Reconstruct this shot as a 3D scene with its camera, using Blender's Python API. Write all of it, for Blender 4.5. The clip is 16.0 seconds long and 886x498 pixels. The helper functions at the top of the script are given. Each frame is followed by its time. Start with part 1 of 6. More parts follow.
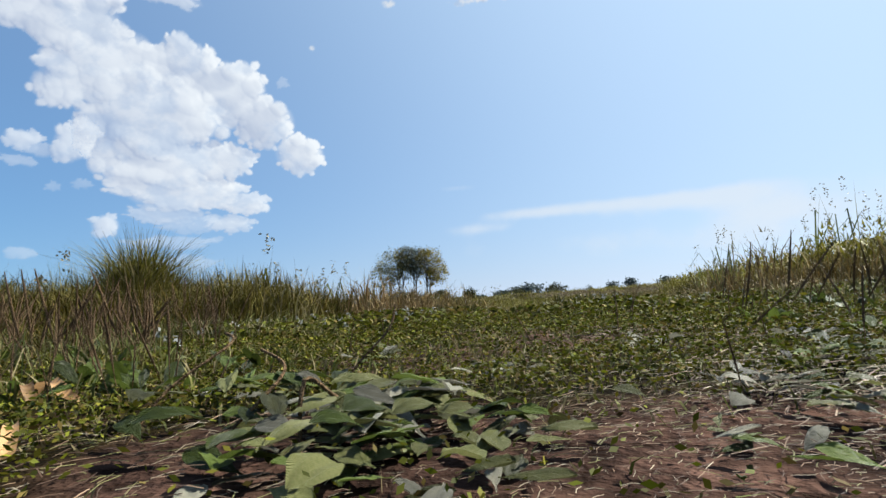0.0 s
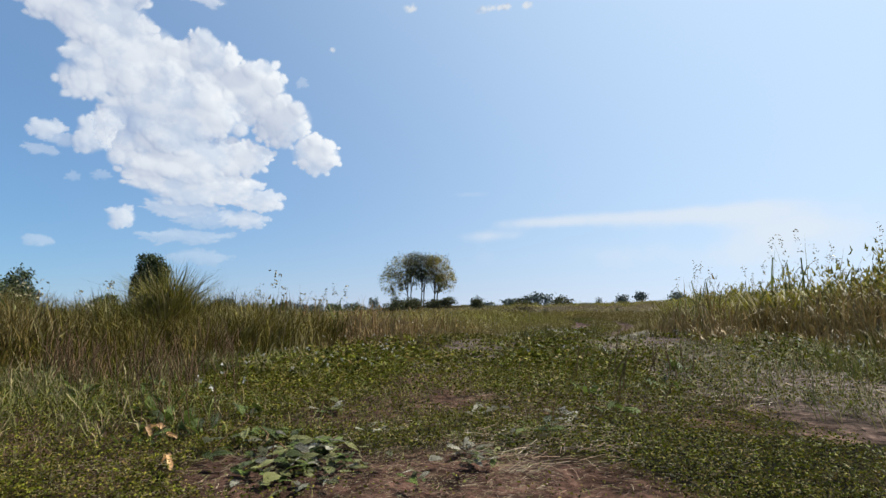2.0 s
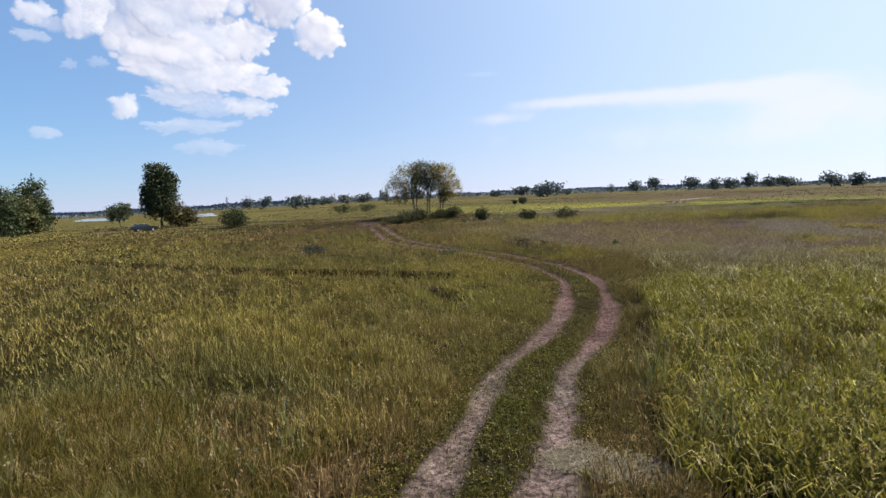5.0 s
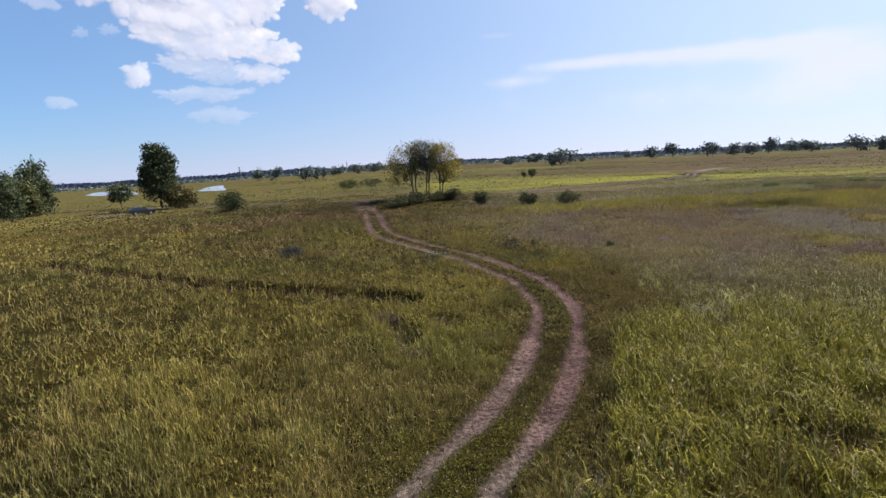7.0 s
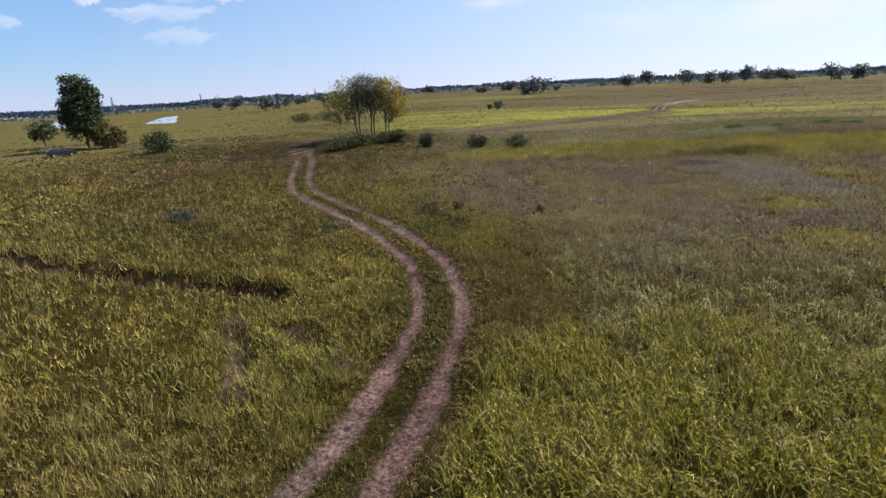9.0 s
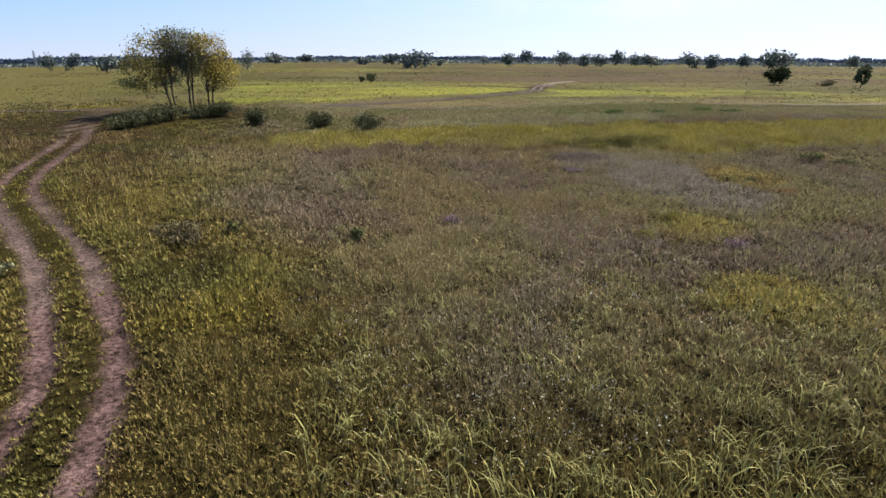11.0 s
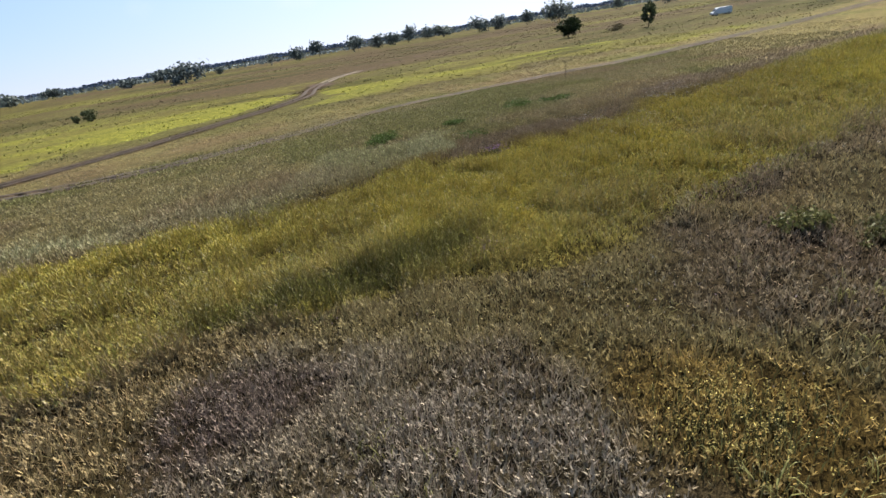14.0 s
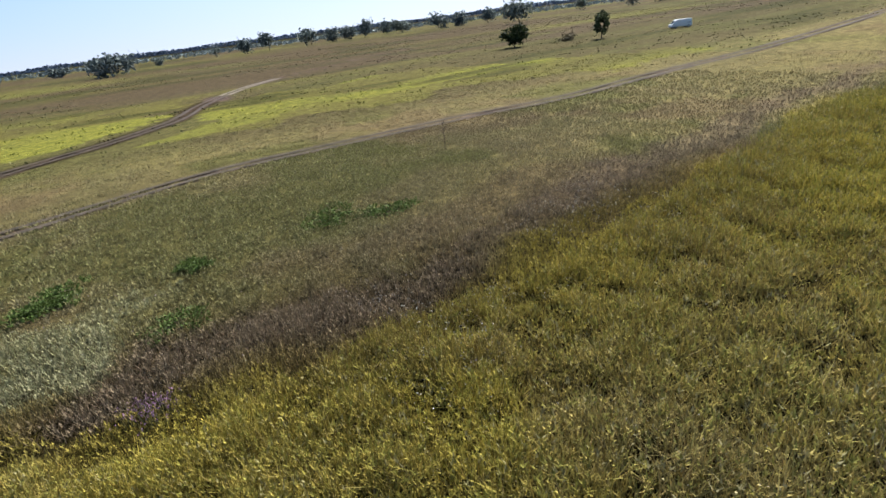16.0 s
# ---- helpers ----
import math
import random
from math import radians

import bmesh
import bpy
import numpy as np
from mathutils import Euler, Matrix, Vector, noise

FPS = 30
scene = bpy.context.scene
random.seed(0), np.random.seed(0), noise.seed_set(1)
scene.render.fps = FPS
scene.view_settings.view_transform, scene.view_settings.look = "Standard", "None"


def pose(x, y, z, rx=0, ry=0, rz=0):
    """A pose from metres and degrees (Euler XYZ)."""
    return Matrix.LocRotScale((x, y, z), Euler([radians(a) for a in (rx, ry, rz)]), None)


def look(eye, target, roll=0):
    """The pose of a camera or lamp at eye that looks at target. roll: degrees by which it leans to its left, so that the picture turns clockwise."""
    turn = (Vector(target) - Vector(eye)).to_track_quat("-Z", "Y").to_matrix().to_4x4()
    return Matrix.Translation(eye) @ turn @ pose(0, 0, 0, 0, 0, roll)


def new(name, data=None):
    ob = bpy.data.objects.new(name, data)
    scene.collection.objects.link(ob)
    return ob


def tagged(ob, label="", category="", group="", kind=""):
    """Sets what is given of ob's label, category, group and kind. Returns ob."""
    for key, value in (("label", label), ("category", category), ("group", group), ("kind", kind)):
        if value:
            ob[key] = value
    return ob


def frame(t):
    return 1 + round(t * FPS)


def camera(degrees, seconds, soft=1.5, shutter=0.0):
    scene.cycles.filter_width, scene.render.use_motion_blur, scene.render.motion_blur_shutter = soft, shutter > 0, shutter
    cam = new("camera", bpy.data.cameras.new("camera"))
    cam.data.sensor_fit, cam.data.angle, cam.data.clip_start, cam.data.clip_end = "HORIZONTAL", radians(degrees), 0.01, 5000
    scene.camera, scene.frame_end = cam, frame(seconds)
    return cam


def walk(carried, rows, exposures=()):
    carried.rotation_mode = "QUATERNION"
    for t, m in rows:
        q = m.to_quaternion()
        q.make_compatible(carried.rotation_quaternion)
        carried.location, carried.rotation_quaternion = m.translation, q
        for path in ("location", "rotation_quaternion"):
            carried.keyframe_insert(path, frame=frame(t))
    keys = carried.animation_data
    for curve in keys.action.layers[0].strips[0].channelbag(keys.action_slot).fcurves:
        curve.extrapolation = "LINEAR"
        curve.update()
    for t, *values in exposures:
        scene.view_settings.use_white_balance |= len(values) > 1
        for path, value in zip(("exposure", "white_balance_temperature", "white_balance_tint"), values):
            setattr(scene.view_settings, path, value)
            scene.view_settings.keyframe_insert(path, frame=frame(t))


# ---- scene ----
# ---------- camera and walk ----------
cam = camera(79.0, 16.0, soft=1.5)
PATH = [
    (0.0, 0.000, 0.000, 0.118, 1.31, 5.79, 3.60),
    (0.5, 0.001, 0.000, 0.118, 1.52, 5.58, 3.72),
    (1.0, 0.020, -0.090, 0.126, 1.95, 5.71, 4.56),
    (1.5, 0.130, -0.360, 0.190, 1.89, 5.79, 1.50),
    (2.0, 0.310, -0.800, 0.360, 2.21, 6.38, 0.97),
    (2.5, 0.453, -1.320, 0.825, 2.09, 2.26, 1.85),
    (3.0, 0.567, -1.619, 1.514, 1.97, -0.99, 2.48),
    (3.5, 0.729, -1.724, 2.131, 2.28, -2.36, 2.20),
    (4.0, 0.916, -1.591, 2.727, 2.65, -3.43, 1.93),
    (6.5, 2.774, 0.877, 5.510, 4.66, -8.63, 2.53),
    (7.0, 3.522, 1.752, 6.022, 5.01, -9.30, 2.62),
    (7.5, 4.256, 2.732, 6.589, 5.42, -10.35, 2.84),
    (8.0, 5.212, 3.688, 7.165, 2.80, -11.32, 2.21),
    (8.2, 5.596, 4.245, 7.267, 2.79, -13.10, 2.41),
    (10.3, 10.112, 12.740, 6.854, 1.95, -18.07, 2.50),
    (10.5, 10.573, 14.039, 6.752, 1.37, -18.18, 2.11),
    (11.0, 11.544, 18.258, 6.466, -8.97, -19.64, -0.34),
    (11.5, 12.695, 22.128, 6.310, -11.01, -20.94, 3.01),
    (12.0, 14.413, 25.716, 6.442, -12.04, -20.58, 5.19),
    (12.5, 17.026, 30.061, 6.492, -17.38, -21.07, 5.86),
    (13.0, 20.195, 34.809, 6.368, -25.32, -22.11, 7.98),
    (13.5, 23.117, 38.604, 6.468, -27.21, -22.11, 8.50),
    (14.0, 26.471, 41.923, 6.822, -28.93, -22.38, 8.43),
    (14.5, 29.916, 44.930, 7.451, -30.96, -22.64, 14.32),
    (15.0, 33.888, 47.570, 7.879, -32.85, -23.26, 17.26),
    (15.5, 38.093, 49.983, 8.088, -32.47, -23.69, 11.21),
    (16.0, 42.324, 52.051, 8.440, -31.82, -23.55, 6.73),
]
EXPOSURES = [(0.0, 1.44, 6250, 6.0), (1.5, 1.42, 6350, 7.0), (2.5, 1.42, 6450, 8.0), (3.0, 1.62, 6650, 11.0), (3.5, 1.66, 6700, 12.0), (6.5, 1.58, 6400, 16.0), (8.0, 1.57, 6400, 16.0), (10.5, 1.80, 6450, 14.0), (13.0, 1.80, 6450, 12.0), (14.5, 1.82, 6500, 13.0), (16.0, 1.76, 6250, 11.0)]
walk(cam, [(t, pose(x, y, z, 90 + pitch, roll, yaw)) for t, x, y, z, yaw, pitch, roll in PATH], EXPOSURES)

# ---------- sky and sun ----------
SUN_AZ, SUN_EL = radians(60.0), radians(47.0)
world = bpy.data.worlds.new("world")
scene.world = world
world.use_nodes = True
wn = world.node_tree
wn.nodes.clear()
sky = wn.nodes.new("ShaderNodeTexSky")
sky.sky_type = "NISHITA"
sky.sun_disc = False
sky.sun_elevation, sky.sun_rotation = SUN_EL, SUN_AZ
sky.air_density, sky.dust_density, sky.ozone_density = 1.0, 0.0, 2.0
wbg = wn.nodes.new("ShaderNodeBackground")
wbg.inputs["Strength"].default_value = 0.070
wout = wn.nodes.new("ShaderNodeOutputWorld")
even = wn.nodes.new("ShaderNodeGamma")
even.inputs["Gamma"].default_value = 0.60
tone = wn.nodes.new("ShaderNodeVectorMath")
tone.operation = "MULTIPLY"
tone.inputs[1].default_value = (0.53, 0.92, 1.32)
wn.links.new(sky.outputs[0], even.inputs[0])
wn.links.new(even.outputs[0], tone.inputs[0])
wn.links.new(tone.outputs[0], wbg.inputs[0])
wn.links.new(wbg.outputs[0], wout.inputs[0])
sun_data = bpy.data.lights.new("sun", "SUN")
sun_data.energy, sun_data.angle, sun_data.color = 5.0, radians(0.53), (1.0, 0.95, 0.87)
sun = new("sun", sun_data)
sun_dir = Vector((math.sin(SUN_AZ) * math.cos(SUN_EL), math.cos(SUN_AZ) * math.cos(SUN_EL), math.sin(SUN_EL)))
sun.matrix_world = look(sun_dir * 200, (0, 0, 0))

# ---------- numeric helpers ----------

def value_noise(x, y, seed=0):
    """Smooth value noise between 0 and 1 on arrays."""
    xi, yi = np.floor(x).astype(np.int64), np.floor(y).astype(np.int64)
    fx, fy = x - xi, y - yi
    fx, fy = fx * fx * (3 - 2 * fx), fy * fy * (3 - 2 * fy)

    def cell(a, b):
        h = (a * 374761393 + b * 668265263 + seed * 1442695041) & 0xFFFFFFFF
        h = ((h ^ (h >> 13)) * 1274126177) & 0xFFFFFFFF
        return ((h ^ (h >> 16)) & 0xFFFF) / 65535.0

    top = cell(xi, yi) * (1 - fx) + cell(xi + 1, yi) * fx
    low = cell(xi, yi + 1) * (1 - fx) + cell(xi + 1, yi + 1) * fx
    return top * (1 - fy) + low * fy


def fbm(x, y, size, octaves=4, seed=0, gain=0.5):
    """Fractal noise of about 0 to 1; size is the largest feature in metres."""
    total, weight, amount = 0.0, 0.0, 1.0
    for k in range(octaves):
        s = 2.0 ** k / size
        total = total + amount * value_noise(x * s + 17.3 * k, y * s - 9.1 * k, seed + k)
        weight += amount
        amount *= gain
    return total / weight


def step(a, b, v):
    u = np.clip((v - a) / (b - a), 0, 1)
    return u * u * (3 - 2 * u)


def line_distance(points, x, y):
    """Distance to a polyline, signed positive on its right-hand side, and the length along it."""
    best, side, along, done = np.full(x.shape, 1e9), np.zeros(x.shape), np.zeros(x.shape), 0.0
    for (ax, ay), (bx, by) in zip(points[:-1], points[1:]):
        dx, dy = bx - ax, by - ay
        ll = math.hypot(dx, dy)
        u = np.clip(((x - ax) * dx + (y - ay) * dy) / (ll * ll), 0, 1)
        px, py = x - ax - u * dx, y - ay - u * dy
        d = np.hypot(px, py)
        near = d < best
        best = np.where(near, d, best)
        side = np.where(near, np.sign(dy * px - dx * py), side)
        along = np.where(near, done + u * ll, along)
        done += ll
    return best, side, along


def inside(poly, x, y):
    """Which points lie in a polygon."""
    hit = np.zeros(x.shape, bool)
    for (ax, ay), (bx, by) in zip(poly, poly[1:] + poly[:1]):
        if ay == by:
            continue
        cross = (ay > y) != (by > y)
        hit ^= cross & (x < (bx - ax) * (y - ay) / (by - ay) + ax)
    return hit


def smooth_line(points, steps=6):
    """A Catmull-Rom line through the points."""
    p = np.array([points[0]] + list(points) + [points[-1]], float)
    out = []
    for k in range(1, len(p) - 2):
        for s in np.linspace(0, 1, steps, endpoint=False):
            a, b, c, d = p[k - 1], p[k], p[k + 1], p[k + 2]
            out.append(tuple(0.5 * (2 * b + (c - a) * s + (2 * a - 5 * b + 4 * c - d) * s * s + (3 * b - a - 3 * c + d) * s ** 3)))
    out.append(tuple(p[-1]))
    return out


# ---------- plan of the land ----------
TRACK = smooth_line([(0.4, -6), (0.65, -2), (0.85, 1), (1.1, 3.6), (1.35, 5.5), (1.85, 7.8), (2.6, 11.4), (3.35, 13), (4.2, 15), (4.95, 17.3), (5.65, 20.7), (6.0, 24.2), (5.55, 27.7),
                     (4.85, 30.5), (3.1, 34), (1.2, 37.5), (-1.8, 42), (-5.6, 47.6), (-7.4, 52), (-9.0, 58), (-11.2, 66.5), (-14, 74), (-16.2, 82), (-18, 90), (-18.6, 94)])
ROAD_TWO = smooth_line([(-120, 118), (-70, 104), (-38, 96), (-18, 94), (-2, 93), (8, 96.5), (16, 101), (24, 106), (33, 114), (42, 122), (49, 131), (54, 144), (60, 156), (68, 168), (80, 180), (110, 202), (140, 225)])
ROAD_THREE = smooth_line([(8, 96), (18, 90), (27, 87), (35.4, 87.2), (40.8, 88.9), (47.8, 91.2), (56, 91.3), (66.5, 91.3), (78.5, 90.4), (94, 91.9), (110, 92.2), (135, 95), (175, 101)])
DITCH = smooth_line([(-32, 40.5), (-25.4, 36.8), (-20.8, 34.4), (-16.2, 32.2), (-11.4, 29.9), (-6.9, 28.3), (-3.1, 27.3), (-1.4, 26.6), (-0.2, 25.8)])
GULLY = smooth_line([(-1.2, 23.8), (-0.3, 22.0), (0.4, 20.6), (0.9, 18.6)])
GULLY_TWO = smooth_line([(1.2, 22.8), (2.4, 21.6), (3.5, 20.3)])
YELLOW_BAND = [(4.6, 63.4), (9.7, 67), (16, 66.5), (20.6, 67), (24, 66.8), (28, 66), (33.8, 64.8), (36.6, 65.6), (40, 63.5), (43, 63.4), (47, 64), (52, 63.5), (57, 64.5), (62.5, 65.4), (68, 67), (73.4, 69), (81, 70), (90, 70), (125, 74),
               (150, 62), (90, 56.5), (70, 54), (57.3, 53.5), (50, 53.5), (43, 52.5), (37, 53.2), (32.5, 54.9), (29, 54.6), (26.4, 56), (22, 55.2), (16, 58.5), (11.3, 57), (4, 59)]
YELLOW_FIELD = [(-11, 106), (-13, 150), (9, 158), (34, 160), (56, 163), (50, 142), (40, 128), (30, 119), (14, 112), (0, 106), (-6, 98)]
YELLOW_STRIP = [(44.8, 114), (52.4, 131), (58, 145), (72, 141), (90, 143), (100, 127), (110, 111), (117, 104), (106, 99), (94, 101), (86, 109), (75, 110), (64, 111), (53, 112)]
PALE_REEDS = [(14, 71), (18.6, 73.5), (24, 72.5), (29, 71.5), (33, 70.5), (37.5, 71.5), (41.5, 68.5), (42, 66), (40, 64.8), (36, 66), (30, 66.8), (24.6, 68), (17, 69.5)]
LILAC_STRIP = [(38.7, 63.8), (41.4, 65.1), (47.6, 65.4), (51.3, 65.9), (56, 67), (61, 67.6), (68, 69.5), (76, 71.8), (90, 73), (120, 77)]
WORN = [(1.6, 5.0), (1.3, 2.3), (1.1, 1.2), (1.5, 0.7), (2.25, 1.4), (2.4, 3.2), (2.15, 5.2)]
REEDS = [(4.3, 6.2), (5.4, 4.4), (9, 3.5), (15, 6), (19, 14), (18, 19), (14, 22.5), (10.5, 22), (8.2, 20.5), (7.2, 18), (6.2, 14)]


def height(x, y):
    """The land's height, without the ruts."""
    z = -0.011 * np.maximum(0, -x - 6) - 0.008 * np.maximum(0, -x - 70)
    z = z + 0.9 * np.exp(-((x + 5) / 15.0) ** 2 - ((y - 83) / 9.0) ** 2) + 1.2 * np.exp(-((x - 48) / 24.0) ** 2 - ((y - 76) / 16.0) ** 2)
    z = z - 0.30 * step(5, 11, y) * step(55, 42, y)
    z = z + 0.10 * (fbm(x, y, 9.0, 3, 3) - 0.5) * step(1.5, 8, np.hypot(x - 0.5, y - 2))
    d, s, a = line_distance(DITCH, x, y)
    z = z - 0.6 * np.exp(-(d / 0.5) ** 2) + 0.12 * np.exp(-((d * s + 1.0) / 0.5) ** 2)
    d = np.minimum(line_distance(GULLY, x, y)[0], line_distance(GULLY_TWO, x, y)[0])
    z = z - 0.5 * np.exp(-(d / 0.5) ** 2) * step(0.4, 0.6, fbm(x, y, 1.6, 2, 9))
    far = np.hypot(x - 30, y - 60)
    z = z + step(250, 900, far) * 3.0 * (fbm(x, y, 420.0, 3, 8) - 0.45)
    return z


def rut_depth(x, y):
    """How far the wheel ruts sink below the land: tracks one, two and three."""
    d, s, a = line_distance(TRACK, x, y)
    w = 0.75 + 0.10 * (fbm(a, a * 0, 3.0, 2, 5) - 0.5)
    z = -0.075 * np.exp(-((d - w) / 0.26) ** 4) + 0.03 * np.exp(-(d / 0.4) ** 2)
    for road in (ROAD_TWO, ROAD_THREE):
        d2, s2, a2 = line_distance(road, x, y)
        z = z - 0.10 * np.exp(-((d2 - 0.8) / 0.35) ** 4)
    return z * step(2.6, 7.0, y)


def bare(x, y):
    """How bare of plants the ground is, 0 to 1, in the ruts and worn spots."""
    d, s, a = line_distance(TRACK, x, y)
    edge = 0.10 * (fbm(x, y, 0.7, 3, 21) - 0.5)
    wide = 0.235 + 0.10 * step(0.45, 0.7, fbm(x, y, 4.0, 2, 22)) + np.where(s > 0, 0.17, 0.03) * step(9, 4, y) * step(1.2, 2.4, y)
    rut = step(wide + 0.09, wide - 0.09, np.abs(d - np.where(s > 0, 0.80, 0.75)) + edge)
    rut = rut * (0.78 + 0.22 * step(6, 12, y + 4 * s))
    rut = rut * step(1.0, 1.8, y + 1.5 * fbm(x, y, 1.0, 2, 24))
    spots = 0.6 * step(0.62, 0.72, fbm(x, y, 1.3, 3, 23)) * step(5.0, 2.5, np.hypot(x - 0.5, y - 1))
    patch = step(0.55, 0.35, np.hypot((x - 0.31) / 0.9, (y - 0.30) / 0.8) + edge * 2)
    patch = np.maximum(patch, step(1.15, 0.8, np.hypot((x + 0.10) / 0.24, (y - 0.45) / 0.24) + edge * 3))
    patch = np.maximum(patch, 0.7 * step(0.6, 0.35, np.hypot((x + 0.09) / 0.5, (y - 1.11) / 0.45) + edge * 2))
    out = np.maximum(np.maximum(rut, 0.8 * spots), patch)
    for road, amount in ((ROAD_TWO, 0.8), (ROAD_THREE, 0.97)):
        d2, s2, a2 = line_distance(road, x, y)
        out = np.maximum(out, amount * step(0.55, 0.25, np.abs(d2 - 0.8) + 3 * edge))
    out = np.maximum(out, 0.8 * inside(WORN, x + 7 * edge, y + 7 * edge))
    for cut, amount in ((DITCH, 1.0), (GULLY, 0.4), (GULLY_TWO, 0.4)):
        d3, s3, a3 = line_distance(cut, x, y)
        out = np.maximum(out, amount * step(0.62, 0.35, d3 + 2 * edge))
    sandy = np.minimum(np.hypot((x - 58) / 2.4, (y - 152) / 6.0), np.hypot((x + 62) / 5.0, (y - 88) / 2.2))
    return np.maximum(out, step(1.2, 0.6, sandy + 4 * edge))


def rgb(*v):
    return np.array(v)


OLIVE, DRY, YELLOW, LILAC = rgb(0.200, 0.180, 0.056), rgb(0.26, 0.195, 0.095), rgb(0.46, 0.44, 0.080), rgb(0.225, 0.19, 0.18)
FRESH, PALE, BROWN = rgb(0.115, 0.145, 0.038), rgb(0.37, 0.42, 0.25), rgb(0.22, 0.15, 0.10)
GOLD, DIRT, EARTH = rgb(0.42, 0.33, 0.10), rgb(0.074, 0.052, 0.044), rgb(0.052, 0.029, 0.021)


def plants(x, y):
    """The colour of the plants that grow at a place."""
    c = np.empty(x.shape + (3,))
    c[:] = OLIVE
    ex, ey = x + 5 * (fbm(x, y, 6, 3, 31) - 0.5), y + 5 * (fbm(x, y, 6, 3, 32) - 0.5)

    def lay(colour, amount):
        amount = np.clip(amount, 0, 1)[..., None]
        c[:] = c * (1 - amount) + colour * amount

    def blob(cx, cy, rx, ry):
        return step(1.15, 0.6, np.hypot((ex - cx) / rx, (ey - cy) / ry))

    n1, n2, n3 = fbm(x, y, 14, 4, 33), fbm(x, y, 5, 3, 34), fbm(x, y, 30, 3, 35)
    lay(DRY, 0.8 * step(0.5, 0.7, n1))
    lay(FRESH, 0.6 * step(0.52, 0.72, n2))
    lay(YELLOW * 0.85, 0.5 * step(0.55, 0.72, fbm(x, y, 9, 3, 36)))
    middle = step(2, 8, x + 3 * n2 - 1 - np.interp(y, [0, 20, 30, 40, 52, 75], [30, 9, 9, 4, -4, -8])) * step(24, 30, y) * step(64, 56, y)
    lay(rgb(0.345, 0.328, 0.168), 0.85 * middle)
    lay(BROWN * 1.25, 0.28 * middle * step(0.45, 0.65, fbm(x, y, 7, 3, 37)))
    lay(LILAC * 1.15, 0.45 * middle * step(0.48, 0.65, fbm(x, y, 5, 3, 38)))
    lay(rgb(0.345, 0.335, 0.265), 0.95 * np.maximum(blob(28.8, 45, 4.2, 5.5), 0.8 * blob(26.6, 51, 3.5, 2.5)))
    lay(rgb(0.13, 0.10, 0.105), 0.6 * blob(25.8, 51.4, 2.6, 1.5))
    lay(GOLD, 0.8 * blob(33.6, 46.6, 2.0, 2.2))
    lay(YELLOW, 0.6 * blob(24, 32, 3, 2.5) + 0.5 * blob(24.6, 38.4, 2.4, 2))
    lawn = step(65, 69, ey - 0.06 * np.maximum(x - 60, 0)) * step(-6, 6, ex)
    lay(rgb(0.33, 0.335, 0.185), 0.8 * lawn)
    lay(rgb(0.275, 0.225, 0.155), 0.5 * lawn * step(0.50, 0.64, fbm(x, y, 11, 4, 39)))
    lay(rgb(0.19, 0.235, 0.08), 0.6 * lawn * step(0.54, 0.68, fbm(x, y, 8, 4, 40)))
    lay(rgb(0.23, 0.20, 0.16), 0.7 * step(1.8, 0.6, line_distance(LILAC_STRIP, ex, ey)[0]))
    lay(YELLOW, 0.9 * inside(YELLOW_BAND, ex, ey) * (0.55 + 0.45 * step(0.4, 0.6, n2)))
    lay(OLIVE * 1.35, 0.35 * inside(YELLOW_BAND, ex, ey) * step(0.52, 0.66, fbm(x, y, 6, 3, 41)))
    lay(PALE, 0.7 * inside(PALE_REEDS, x + 2 * (ex - x), y + 2 * (ey - y)) * (0.5 + 0.5 * step(0.35, 0.6, n2)))
    # Darker green paints the shaded wall of the tall grass's edge.
    lay(rgb(0.085, 0.105, 0.03), 0.8 * blob(29.5, 56.6, 5.5, 1.5))
    lay(rgb(0.155, 0.18, 0.075), 0.85 * step(96, 114, y))
    lay(YELLOW * rgb(0.82, 1.05, 1.1), 0.75 * np.maximum(inside(YELLOW_FIELD, x + 3 * (ex - x), y + 3 * (ey - y)), inside(YELLOW_STRIP, x + 3 * (ex - x), y + 2.5 * (ey - y))) * (0.6 + 0.4 * step(0.35, 0.6, fbm(x * 0.35, y, 9, 4, 44))))
    lay(rgb(0.15, 0.128, 0.10), 0.85 * step(160, 190, y + 0.15 * x) * step(0.36, 0.55, fbm(x * 0.4, y, 30, 3, 42)))
    lay(rgb(0.155, 0.135, 0.09), 0.5 * step(95, 112, y) * step(0.47, 0.60, fbm(x * 0.3, y, 12, 4, 45)))
    lay(rgb(0.085, 0.10, 0.038), 0.8 * step(98, 112, y) * step(0.55, 0.66, fbm(x * 0.22, y, 7, 4, 47)))
    lay(YELLOW * rgb(0.7, 0.85, 1.2), 0.4 * step(150, 170, y) * step(0.55, 0.7, fbm(x * 0.25, y, 26, 3, 46)))
    lay(rgb(0.19, 0.20, 0.075), 0.7 * step(22, 42, -x) * step(60, 80, y))
    lay(rgb(0.25, 0.25, 0.045), 0.7 * inside(REEDS, ex, ey) * step(0.35, 0.55, n2))
    # Brown strip along road two, blackened to paint the bank's shadow too.
    lay(rgb(0.055, 0.04, 0.022), 0.85 * step(2.8, 1.2, line_distance(ROAD_TWO[:70], x, y)[0] + 2 * (n2 - 0.5)) * step(-5, 10, x))
    lay(rgb(0.285, 0.28, 0.07), 0.5 * step(7, 2, x - 0.1 * np.maximum(0, 24 - y)) * step(9, 15, y) * step(62, 50, y))
    lay(rgb(0.25, 0.265, 0.055), 0.75 * np.maximum(blob(0.6, 20.0, 4.2, 3.2), blob(-15, 36, 5, 2.2)))
    d, s, a = line_distance(TRACK, x, y)
